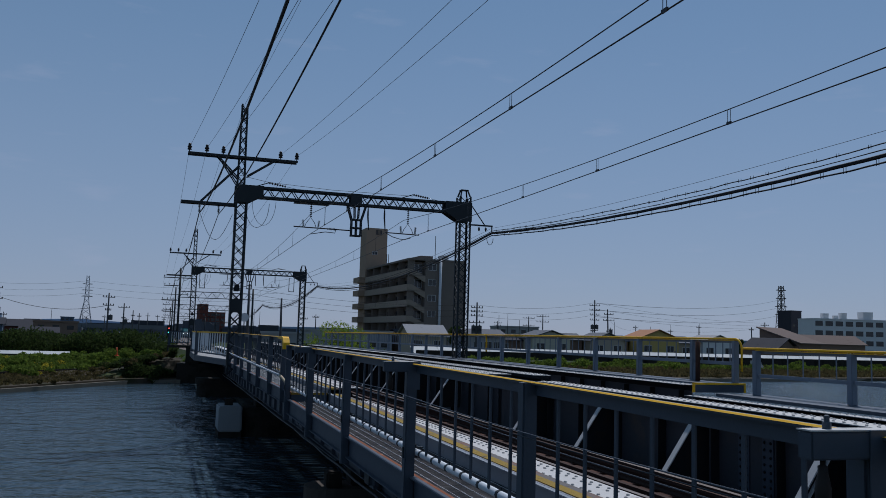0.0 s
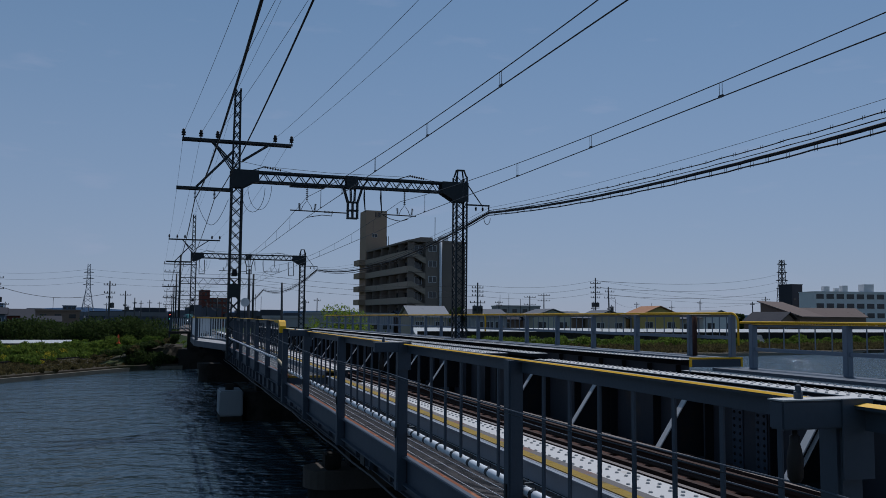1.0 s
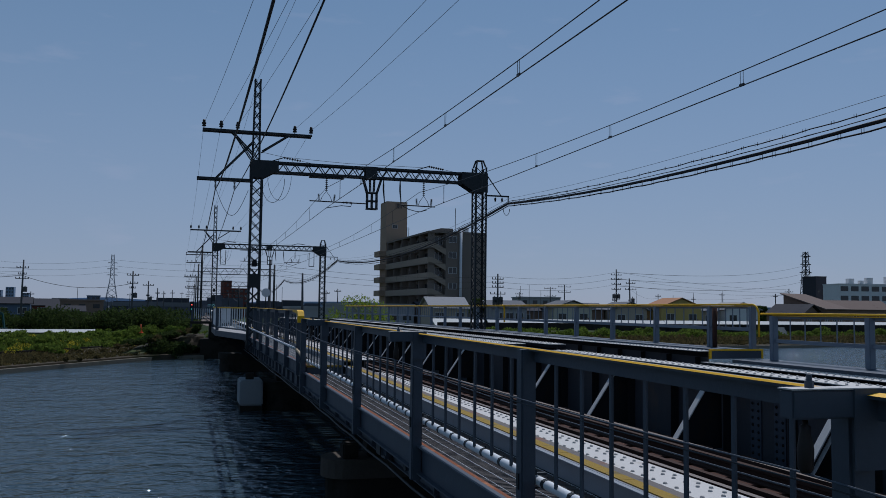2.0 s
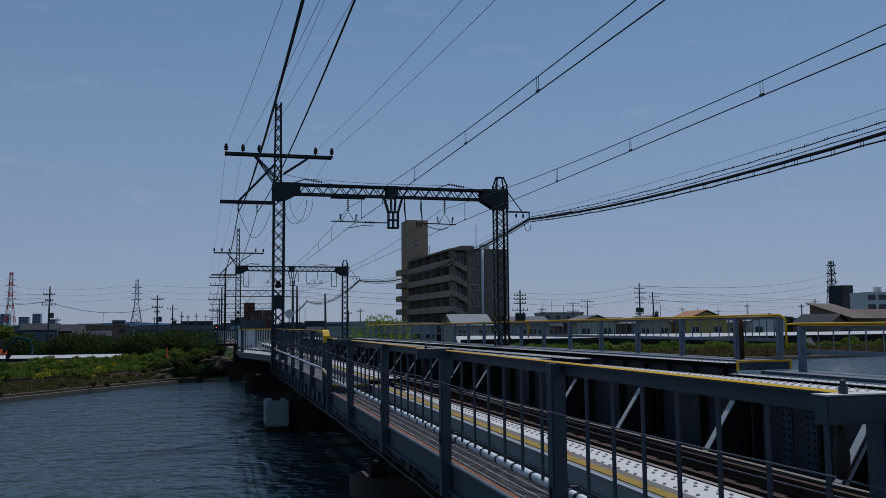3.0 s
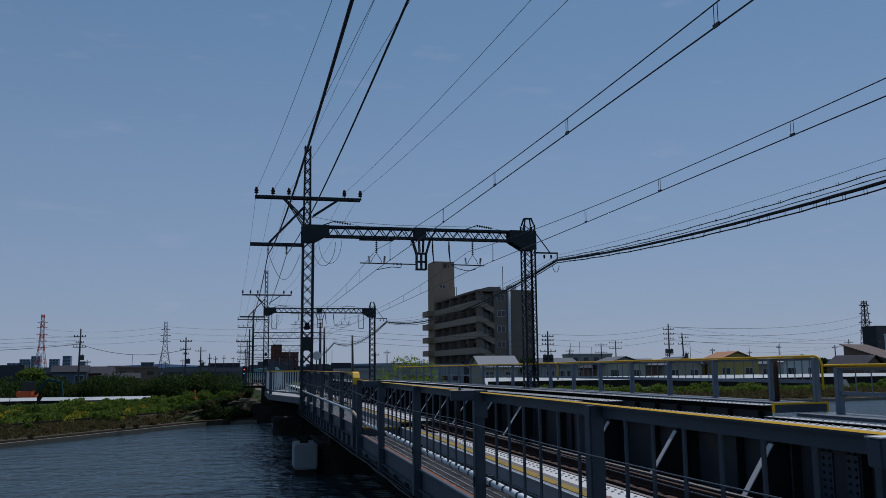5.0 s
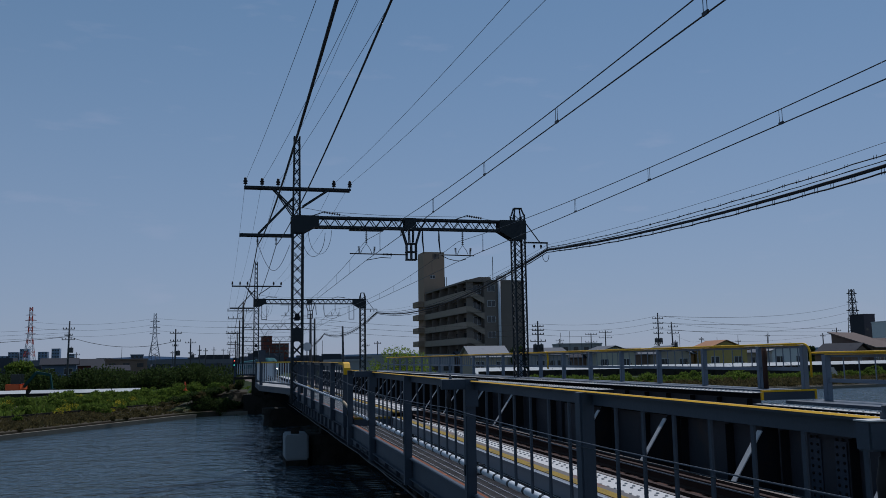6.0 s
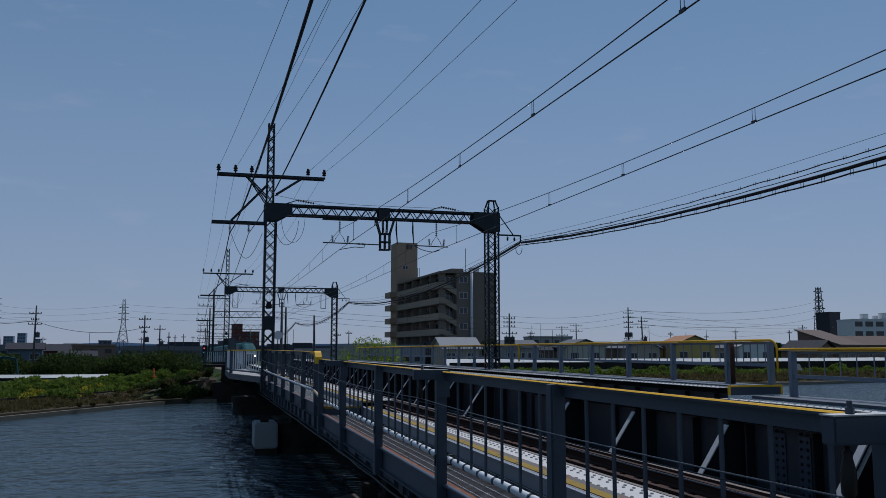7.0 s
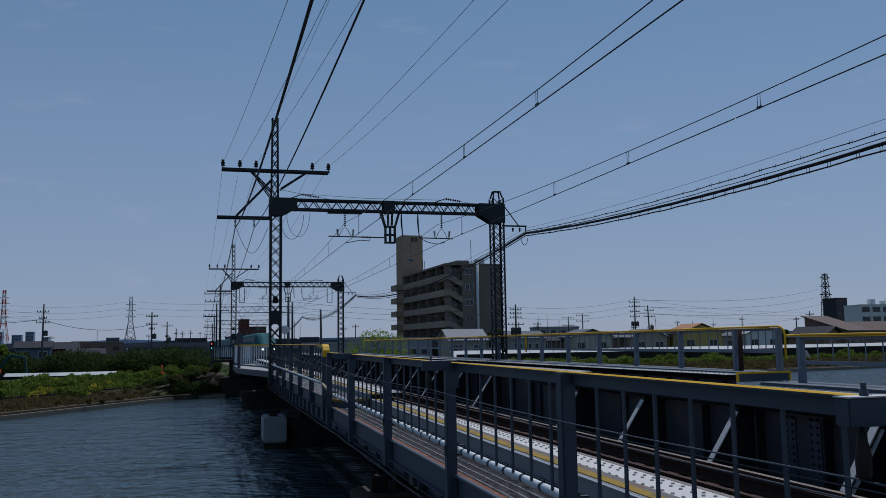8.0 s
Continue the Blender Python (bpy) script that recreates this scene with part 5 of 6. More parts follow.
def shed_house():
    g = thing("house", "large house with a steep brown single-pitch roof", "house", (116.2, 137, HZ), "houses on the levee", rz=24)
    bm = B()
    prism(bm, [(0, 0), (8, 0), (8, 6.75), (0, 4.0)], "x", 0.2, 9.6)
    part("wall", bm, "w_brown", g)
    bm = B()
    prism(bm, [(-0.7, 3.95), (8.5, 7.0), (8.5, 7.2), (-0.7, 4.15)], "x", -0.3, 10.2)
    part("roof", bm, "r_brown", g, "brown single-pitch roof")
    bm = B()
    prism(bm, [(-6.4, 0), (0.15, 0), (0.15, 3.4), (-2.6, 4.7), (-6.4, 3.0)], "y", 1.0, 8)
    part("wing", bm, "w_brown", g)
    for p, q in (((-2.6, 4.85), (-7.1, 2.85)), ((-2.6, 4.85), (0.15, 3.55))):
        bm = B()
        prism(bm, [p, q, (q[0], q[1] + 0.14), (p[0], p[1] + 0.14)], "y", 0.4, 8.2)
        part("wing_roof", bm, "r_dark", g)
    for x in (1.6, 4.6, 7.4):
        window(g, pose(x, 0, 1.6), 1.4, 1.1)
    window(g, pose(-3.4, 1.0, 1.3), 1.4, 1.1)
    return g


shed_house()


def slab_building(label, at, w, d, h, rows, cols, wall, rz=0, win=(1.9, 1.3), top=()):
    g = thing("building", label, "building", at, "far buildings", rz=rz)
    bm = B()
    box(bm, 0, w, 0, d, -2.6, h)
    part("wall", bm, wall, g)
    bm = B()
    box(bm, -0.15, w + 0.15, -0.15, d + 0.15, h + 0.003, h + 0.35)
    part("parapet", bm, wall, g)
    fh = h / rows
    bm = B()
    box(bm, -win[0] / 2, win[0] / 2, -0.06, 0.02, 0, win[1])
    me = None
    for r in range(rows):
        for c in range(cols):
            m = pose(lerp(0, w, (c + 0.5) / cols), 0, r * fh + fh * 0.3)
            if me is None:
                o = part("window", bm, "glass", g)
                me = o.data
                o.matrix_basis = m
            else:
                piece("window", me, g, m)
    for x, ww, hh in top:
        bm = B()
        box(bm, x, x + ww, 2, 2 + ww, h + 0.36, h + 0.36 + hh)
        part("roof_unit", bm, "w_white", g)
    return g


slab_building("long white school building with rows of windows", (238.5, 272, -3.1), 62, 12, 14.6, 4, 15, "w_white", -12, (3.0, 1.9), ((5, 2.2, 2.0), (9.5, 1.6, 1.3), (12.5, 2.2, 2.4), (21.5, 4, 3.0), (45, 3, 2.5)))
slab_building("dark water tower building below the lattice tower", (244.6, 292, -3.1), 5.2, 8, 18.2, 2, 2, "w_dark", 0, (1, 1))
slab_building("dark red brick building behind the portals", (18.9, 440, -3.1), 9.6, 20, 12.1, 5, 4, "w_red", 6, (1.6, 1.3))
slab_building("dark red tower of the brick building", (16.0, 438, -3.1), 4.0, 10, 15.8, 5, 1, "w_red", 6, (1.0, 1.0))
slab_building("blue-grey block on the horizon", (-35.1, 330, -3.1), 4.3, 6, 6.3, 5, 3, "w_blue", 4, (0.9, 0.6))
slab_building("grey flat-roofed workshop behind the hedge", (-24.5, 185, -3.1), 8.0, 8, 3.9, 2, 3, "w_brown", 8, (1.2, 0.8))
slab_building("grey block behind the houses", (83, 210, -3.1), 11, 9, 6.4, 3, 4, "w_grey", -8, (1.2, 0.9))
slab_building("row of low grey sheds behind the levee", (14.5, 128, -3.1), 9, 8, 3.0, 1, 4, "w_grey", 2, (1.2, 0.8))
slab_building("grey industrial hall behind the bridge", (24, 150, -3.1), 15, 9, 3.7, 1, 6, "w_grey", 2, (1.5, 0.8))
# Blue wall colour stands for the haze in front of the far blocks.
M["haze_blue"] = material("haze_tint_blue", (0.16, 0.22, 0.32), 0.5, 0, 0.2, 0.1, 0.0)
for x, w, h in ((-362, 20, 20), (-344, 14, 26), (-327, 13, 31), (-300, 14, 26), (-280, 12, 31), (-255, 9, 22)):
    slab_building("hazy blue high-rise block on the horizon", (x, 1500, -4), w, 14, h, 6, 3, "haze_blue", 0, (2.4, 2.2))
bm = B()
box(bm, -60, 6, 0, 6, 3.0, 4.3)
for i in range(9):
    box(bm, -58 + i * 8, -57 + i * 8, 1, 5, -3.5, 3.0)
va = part("viaduct", bm, "r_grey")
va.matrix_basis = pose(-2, 285, -3.1, 0, 0, 4)
tagged(va, "grey concrete viaduct on the horizon", "viaduct", kind="structure")
# far clutter of roofs along the horizon
rng = random.Random(7)
bm = B()
for i in range(230):
    a = rng.uniform(-32, 62)
    D = rng.uniform(320, 700)
    x, y = D * math.sin(radians(a)), D * math.cos(radians(a))
    w, h = rng.uniform(6, 16), rng.uniform(3.2, 7.0)
    box(bm, x - w / 2, x + w / 2, y, y + 8, -6.0, -3.2 + h)
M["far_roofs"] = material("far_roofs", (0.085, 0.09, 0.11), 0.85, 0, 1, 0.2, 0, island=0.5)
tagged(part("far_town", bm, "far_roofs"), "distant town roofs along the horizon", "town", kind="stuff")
# far hills, with the distance haze painted into their blue
bm = B()
hp = [(-30 + i * 2.5, 14 + 10 * noise.noise((i * 0.35, 0, 0)) + 6 * noise.noise((i * 1.3, 3, 0))) for i in range(41)]
vs = [(bm.verts.new((4200 * math.sin(radians(a)), 4200 * math.cos(radians(a)), -10)), bm.verts.new((4200 * math.sin(radians(a)), 4200 * math.cos(radians(a)), h * 2.0))) for a, h in hp]
for a, b in zip(vs, vs[1:]):
    bm.faces.new((a[0], b[0], b[1], a[1]))
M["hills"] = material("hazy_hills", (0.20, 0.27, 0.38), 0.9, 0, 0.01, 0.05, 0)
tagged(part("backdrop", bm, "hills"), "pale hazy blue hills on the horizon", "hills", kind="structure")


# ---- pylons and utility poles ----
def pylon(label, at, h, base, top, arms, mats=("mast",)):
    g = thing("pylon", label, "pylon", at, "pylons")
    n = 11
    zs = [h * (1 - (1 - i / n) ** 1.15) for i in range(n + 1)]

    def hw(z):
        t = z / h
        return lerp(base, top * 1.6, min(1, t / 0.55)) if t < 0.55 else lerp(top * 1.6, top, (t - 0.55) / 0.45)
    for i in range(n):
        a, b = zs[i], zs[i + 1]
        bm = B()
        th = 0.20 if len(mats) == 1 else 0.34
        for sx in (-1, 1):
            for sy in (-1, 1):
                beam(bm, (sx * hw(a), sy * hw(a), a), (sx * hw(b), sy * hw(b), b), th, th)
        for p, q in (((-1, -1), (1, -1)), ((1, 1), (-1, 1)), ((1, -1), (1, 1)), ((-1, 1), (-1, -1))):
            beam(bm, (p[0] * hw(a), p[1] * hw(a), a), (q[0] * hw(b), q[1] * hw(b), b), th * 0.6, th * 0.6)
            beam(bm, (q[0] * hw(a), q[1] * hw(a), a), (p[0] * hw(b), p[1] * hw(b), b), th * 0.6, th * 0.6)
        tagged(part("tower_section", bm, mats[i % len(mats)], g), kind="stuff")
    for z, w in arms:
        bm = B()
        beam(bm, (-w, 0, z), (w, 0, z), 0.3, 0.3)
        beam(bm, (-w, 0, z), (0, 0, z + 1.0), 0.15, 0.15)
        beam(bm, (w, 0, z), (0, 0, z + 1.0), 0.15, 0.15)
        part("pylon_arm", bm, "mast" if len(mats) == 1 else mats[0], g)
    return g


M["pyl_grey"] = material("pylon_steel", (0.16, 0.18, 0.22), 0.6, 0.2, 0.3, 0.1, 0)
M["pyl_red"] = material("pylon_red", (0.42, 0.07, 0.05), 0.6, 0, 0.3, 0.1, 0)
M["pyl_white"] = material("pylon_white", (0.55, 0.55, 0.58), 0.6, 0, 0.3, 0.1, 0)
pylon("grey lattice transmission pylon on the horizon", (-49.0, 600, -3.1), 36.5, 4.6, 0.8, ((23, 3.4), (27, 3.4), (31, 3.0)), ("pyl_grey",))
pylon("red and white lattice transmission pylon", (-146, 700, -3.1), 47, 4.6, 0.9, ((27, 4), (32, 4), (37, 4), (41, 3.6)), ("pyl_red", "pyl_white"))
pylon("lattice tower over the dark building", (250.5, 305, 4), 22.4, 1.9, 0.7, ((10, 3.0), (13.5, 3), (17, 2.6), (20.5, 2.4)), ("mast",))


def utility_pole(label, at, h, arms, tilt=0.0, gear=0, rz=0, r=0.15):
    g = thing("utility_pole", label, "utility pole", at, "utility poles", rz=rz)
    bm = B()
    rod(bm, [(0, 0, -2.6), (tilt * 0.5, 0, h * 0.5), (tilt, 0, h)], [r * 1.25, r, r * 0.75], 8)
    part("pole", bm, "polecon", g, smooth=True)
    for z, w in arms:
        bm = B()
        box(bm, -w, w, -0.05, 0.05, z - 0.05, z + 0.05)
        part("cross_arm", bm, "mast", g)
        for x in (-w + 0.06, -w * 0.4, w * 0.4, w - 0.06):
            bm = B()
            lathe(bm, (x, 0, z + 0.05), ((0.03, 0), (0.07, 0.05), (0.07, 0.2), (0.03, 0.24)), 6)
            part("insulator", bm, "porcelain", g)
    for k in range(gear):
        bm = B()
        s = -1 if k % 2 else 1
        lathe(bm, (s * 0.48, 0, h * 0.5 - 0.4 * (k // 2)), ((0.30, 0), (0.33, 0.05), (0.33, 0.75), (0.30, 0.82), (0.06, 0.86), (0.05, 1.0)), 10)
        part("transformer", bm, "polecon", g, "dark pole transformer")
    return g


M["polecon"] = material("pole_concrete", (0.085, 0.085, 0.09), 0.8, 0, 4, 0.2, 0.1)
Z0 = -3.1
utility_pole("concrete utility pole with cross-arms and cables", (-25.6, 150, Z0), 10.2, ((8.9, 0.9), (7.9, 0.6), (7.2, 1.0)), 0.1, 1)
utility_pole("concrete utility pole with cross-arms", (-9.0, 150, Z0), 8.8, ((8.1, 1.0), (6.8, 0.9), (6.0, 0.5)), 0.0, 1, 25)
utility_pole("concrete utility pole with one cross-arm", (-8.3, 190, Z0), 8.3, ((7.4, 1.1), (5.2, 0.4)), 0, 1)
utility_pole("slender grey concrete utility pole", (-7.8, 230, Z0), 7.7, ((6.3, 0.5),), 0, 0)
utility_pole("slender grey concrete utility pole", (-7.1, 260, Z0), 7.5, ((6.6, 0.6),), 0, 0)
utility_pole("slender grey concrete utility pole", (-5.5, 300, Z0), 8.5, ((7.4, 0.7),), 0, 0)
utility_pole("utility pole with transformers and many cross-arms", (43.9, 120, Z0), 8.5, ((7.7, 0.9), (7.1, 0.9), (6.5, 0.9), (5.5, 1.2)), 0, 4)
utility_pole("tall utility pole with stacked cross-arms", (79.3, 150, Z0), 11.3, ((10.2, 1.1), (9.3, 1.1), (8.4, 1.0), (7.4, 1.0), (6.2, 0.8), (5.4, 0.8)), 0, 2)
utility_pole("utility pole leaning beside a taller one", (82.4, 150, Z0), 9.6, ((8.6, 1.0), (7.4, 1.2), (5.2, 0.5)), -0.3, 1)
utility_pole("utility pole behind the houses", (86.6, 190, Z0), 9.4, ((8.9, 1.6), (7.6, 1.6)), 0, 0)
utility_pole("utility pole behind the houses", (82.9, 190, Z0), 8.8, ((8.4, 1.5), (6.6, 1.5)), 0, 0)
utility_pole("utility pole behind the houses", (78.9, 200, Z0), 7.7, ((7.2, 1.0), (6.5, 0.8)), 0, 0)
utility_pole("utility pole by the brown-roofed house", (142.7, 180, Z0), 9.3, ((8.5, 1.2), (7.8, 1.2)), 0, 1)
utility_pole("utility pole by the brown-roofed house", (139.5, 181, Z0), 8.0, ((7.3, 0.7),), 0, 0)
for x, y, h in ((100, 190, 6.4), (106, 192, 6.9), (112, 190, 7.6), (118, 195, 6.8), (124, 193, 7.0), (129, 188, 8.2), (88, 215, 6.0), (69, 205, 7.3), (64, 210, 6.4), (-15, 240, 6.5), (-21, 260, 6.0), (-2.6, 320, 8.2), (-0.5, 340, 7.4), (-34, 210, 6.0), (26, 170, 6.6), (30, 180, 7.2), (-12.5, 310, 6.6)):
    utility_pole("distant slender utility pole", (x, y, Z0), h, ((h - 0.6, 0.7),), 0, 0, 0, 0.11)
utility_pole("slim dark pole beside the track", (7.4, 84, -2.2), 6.8, (), 0, 0, 0, 0.13)
utility_pole("slim dark pole beside the track", (12.0, 95, -2.8), 6.6, (), -0.1, 0, 0, 0.13)
for x, y, h in ((16.3, 170, 7.6), (17.6, 172, 7.2), (-22, 190, 6.6), (-17, 200, 6.8), (61, 165, 7.0), (66.5, 168, 8.2), (68.5, 168, 8.5), (72, 170, 7.4), (96, 172, 7.8), (104, 170, 7.0), (110.5, 172, 7.6), (121, 176, 8.4)):
    bm = B()
    rod(bm, [(x, y, Z0 - 2), (x, y, Z0 + h)], [0.07, 0.04], 6)
    tagged(part("lamp_post", bm, "mast"), "thin dark distant lamp post", "lamp post")


def lines(label, pts, drop, r):
    bm = B()
    for a, b in zip(pts, pts[1:]):
        rod(bm, sag(a, b, drop, 14), r, 4)
    return tagged(part("power_line", bm, "wire"), label, "power line", "power lines")


lines("sagging telephone cable between utility poles", [(-70, 152, 5.0), (-25.6, 150, 4.6), (-9.0, 150, 3.7)], 1.3, 0.035)
for k in range(3):
    lines("thin power line to the utility pole", [(-75, 150, 3.6 + k * 0.6), (-25.6, 150, 4.6 + k * 0.65)], 0.4, 0.016)
    lines("faint transmission line between pylons", [(-146, 700, 24 + 4.5 * k), (-49, 600, 22 + 4 * k), (70, 540, 21 + 4 * k)], 3.0, 0.05)
    lines("faint transmission line to the lattice tower", [(79.3, 150, 5.0 + 1.3 * k), (250.5, 305, 14 + 3.3 * k)], 2.2, 0.035)
    lines("power line between the poles behind the houses", [(12, 130, 4.8 + 0.8 * k), (43.9, 120, 3.4 + 0.8 * k), (79.3, 150, 5.3 + 1.2 * k), (142.7, 180, 4.6 + 0.7 * k)], 0.8, 0.018)
lines("power line between the poles behind the houses", [(82.4, 150, 4.3), (112, 190, 3.6), (142.7, 180, 4.8), (200, 230, 5)], 0.9, 0.018)


# ---- bridge details ----
def hanger_arm(y):
    """A bracket at a railing post with a bolt on top and a hanging insulator."""
    z = zt_near(y)
    g = thing("cable_hanger", "blue-grey steel hanger arm with a hanging insulator", "hanger arm", (2.35, y, z + 0.014), "cable hangers")
    bm = B()
    box(bm, -0.31, 0.085, -0.075, 0.0, -0.10, 0.0)
    bmesh.ops.bevel(bm, geom=list(bm.edges), offset=0.006, segments=2, affect="EDGES")
    part("arm", bm, "steel", g)
    bm = B()
    # Thin pale sheet on the arm: the light on its top, painted.
    box(bm, -0.312, 0.06, -0.077, 0.002, 0.001, 0.006)
    part("top_plate", bm, "flange", g, "top plate, sunlight painted in as pale colour")
    bm = B()
    box(bm, -0.06, 0.075, -0.083, -0.076, -0.28, 0.004)
    part("back_plate", bm, "steel", g)
    bm = B()
    lathe(bm, (-0.21, -0.035, 0.006), ((0.016, 0), (0.016, 0.024), (0.010, 0.026), (0.010, 0.046), (0.004, 0.05)), 8)
    part("bolt", bm, "steel", g)
    bm = B()
    lathe(bm, (-0.23, -0.035, -0.285), ((0.018, 0), (0.027, 0.015), (0.029, 0.08), (0.024, 0.11), (0.018, 0.135), (0.018, 0.16), (0.010, 0.165), (0.010, 0.20)), 12)
    part("insulator", bm, "porcelain", g, "dark bottle-shaped insulator", smooth=True)


for y in (-3.4, 2.78, 8.93, 15.35):
    hanger_arm(y)
for x, dz, r, lb in ((2.12, -0.015, 0.0042, "grey messenger cable sagging between the hangers"), (2.22, -0.07, 0.0035, "thin cable along the railing"), (2.56, -0.20, 0.0045, "thin cable along the inner side of the railing")):
    pts = []
    for a, b in ((-3.4, 2.78), (2.78, 8.93), (8.93, 15.35), (15.35, 18.7), (18.7, 24.4), (24.4, 33.9)):
        za, zb = (zt_near(a) - 0.26, zt_near(b) - 0.26) if b < 18 else (-0.45, -0.35)
        pts += sag((x, a, za + dz), (x, b, zb + dz), 0.03, 8)[:-1]
    bm = B()
    rod(bm, pts, r, 6)
    tagged(part("messenger_cable", bm, "steel" if r > 0.004 else "mast"), lb, "cable", "railing cables")

# yellow end cap of the raised left railing
bm = B()
prism(bm, [(18.40, -0.31), (18.50, -0.31), (18.56, -0.18), (18.70, -0.11), (19.4, -0.09), (19.4, -0.045), (18.64, -0.045), (18.50, -0.075), (18.40, -0.17)], "x", 2.25, 2.385)
tagged(part("end_cap", bm, "yellow"), "bright yellow curved end cap of the raised railing", "railing end cap", "railing end caps")
# conduit offset at the step
bm = B()
rod(bm, [(2.44, 17.95, -1.155), (2.43, 18.2, -1.13), (2.30, 18.66, -0.92), (2.273, 18.82, -0.88)], 0.030, 10)
M["tan"] = material("tan_pipe_wrap", (0.42, 0.33, 0.22), 0.7, 0, 10, 0.2, 0.1)
tagged(part("conduit_bend", bm, "tan", smooth=True), "tan wrapped conduit bend at the deck step", "conduit bend")

# right side: thick yellow top rails with rounded ends
def yellow_rail(label, pts, r):
    bm = B()
    rod(bm, pts, r, 10)
    return tagged(part("handrail", bm, "yellow", smooth=True), label, "handrail", "yellow handrails")


arc = [(11.6, 15.95 - 0.22 * math.sin(a), 0.19 - 0.22 * (1 - math.cos(a))) for a in [math.pi / 2 * i / 6 for i in range(7)]]
yellow_rail("thick yellow handrail with a bent-down end, raised span", [(11.6, 66, 0.19), (11.6, 40, 0.19), (11.6, 20, 0.19)] + arc + [(11.6, 15.73, -0.50)], 0.022)
yellow_rail("thick yellow handrail with a straight end, low span", [(11.6, 15.66, -0.01), (11.6, 15.2, -0.005), (11.6, -3, -0.005)], 0.024)
st = thing("deck_step", "grey step face with yellow edges at the raised walkway", "step", (0, 15.8, 0))
bm = B()
box(bm, 10.48, 11.68, -0.02, 0.0, -0.95, -0.79)
part("step_face", bm, "steel", st)
bm = B()
box(bm, 10.43, 11.73, -0.03, 0.012, -0.788, -0.75)
box(bm, 10.43, 10.475, -0.03, 0.012, -0.95, -0.791)
box(bm, 11.685, 11.73, -0.03, 0.012, -0.95, -0.791)
part("step_edge", bm, "yellow", st)
M["darkrust"] = material("dark_rust", (0.06, 0.032, 0.025), 0.9, 0, 12, 0.4, 0.3)
bm = B()
rod(bm, [(11.45, 17.1, -0.85), (11.45, 17.1, 0.12)], 0.055, 10)
tagged(part("rusty_post", bm, "darkrust", smooth=True), "rusty brown steel post by the railing", "post")

# small yellow end piece further along, and the step of the left walkway
bm = B()
rod(bm, [(11.6, 31.2, 0.19), (11.6, 31.05, 0.16), (11.6, 31.0, 0.0), (11.6, 31.0, -0.45)], 0.034, 8)
tagged(part("end_cap", bm, "yellow", smooth=True), "yellow bent end of the handrail", "railing end cap", "railing end caps")
ls = thing("deck_step", "grey step face with a worn yellow edge on the walkway", "step", (0, 18.27, 0))
bm = B()
box(bm, 2.44, 3.19, -0.02, 0.0, -1.45, -1.24)
part("step_face", bm, "steel", ls)
bm = B()
box(bm, 2.44, 3.19, -0.03, 0.02, -1.238, -1.195)
part("step_edge", bm, "treads", ls)
# riveted splice plates on the inner girder's web
for yy in (8.95,):
    sp = thing("splice_plate", "dark riveted splice plate on the girder web", "splice plate", (6.668, yy, 0), "splice plates")
    for s in (-1, 1):
        bm = B()
        box(bm, -0.012, 0.0, s * 0.22 - 0.10, s * 0.22 + 0.10, -1.75, -1.02)
        part("plate", bm, "steel", sp)
        many("rivets", RIV, [pose(-0.012, s * 0.22 + dy, -1.0 - k * 0.085, 0, -90, 0) for k in range(9) for dy in (-0.055, 0.055)], "steel2", sp)
# concrete stairs on the far levee
lv = thing("levee_stairs", "small concrete stairs down the far levee", "stairs", (73.0, 93.0, 0))
for k in range(8):
    bm = B()
    box(bm, -0.7 + k * 0.12, 0.7 + k * 0.12, k * 0.3, k * 0.3 + 0.31, -3.4, -2.95 + k * 0.17)
    part("stair", bm, "concrete", lv)

# refuge bay on the far pier, with its railing
bay = thing("refuge_bay", "grey steel refuge platform bulging out from the walkway", "platform", (0, 0, 0))
bm = B()
prism(bm, [(2.40, 34.7), (1.24, 40.9), (1.24, 47.6), (2.40, 50.4)], "z", -1.15, -1.07)
part("floor_plate", bm, "grate_pale", bay, "grey floor plate")
bm = B()
for a, b in (((2.38, 34.7), (1.24, 40.9)), ((1.24, 40.9), (1.24, 47.6)), ((1.24, 47.6), (2.38, 50.4))):
    beam(bm, (*a, -1.20), (*b, -1.20), 0.04, 0.24)
part("edge_channel", bm, "steel", bay)
for yy in (41.2, 47.3):
    bm = B()
    prism(bm, [(1.35, -1.2), (3.2, -1.2), (3.2, -2.5), (2.9, -2.5)], "y", yy - 0.06, yy + 0.06)
    part("bracket", bm, "steel2", bay)


def bay_rail(a, b, n, ztop, zlow, cap=True, foot=-1.2):
    g = thing("railing", "grey railing round the far refuge bay", "railing", (0, 0, 0), "bridge railings")
    a, b = Vector(a), Vector(b)
    for k in (0, 1):
        p = a.lerp(b, k)
        bm = B()
        box(bm, p.x - 0.07, p.x + 0.07, p.y - 0.07, p.y + 0.07, foot, ztop)
        part("post", bm, "steel", g)
    bm = B()
    beam(bm, (a.x, a.y, ztop - 0.03), (b.x, b.y, ztop - 0.03), 0.06, 0.06)
    part("top_rail", bm, "yellow" if cap else "steel", g)
    bm = B()
    beam(bm, (a.x, a.y, zlow), (b.x, b.y, zlow), 0.05, 0.06)
    part("low_rail", bm, "steel", g)
    bm = B()
    box(bm, -0.02, 0.02, -0.02, 0.02, 0, ztop - zlow - 0.06)
    me = None
    for i in range(1, n):
        p = a.lerp(b, i / n)
        if me is None:
            o = part("baluster", bm, "galv", g)
            me = o.data
            o.matrix_basis = pose(p.x, p.y, zlow + 0.03)
        else:
            piece("baluster", me, g, pose(p.x, p.y, zlow + 0.03))


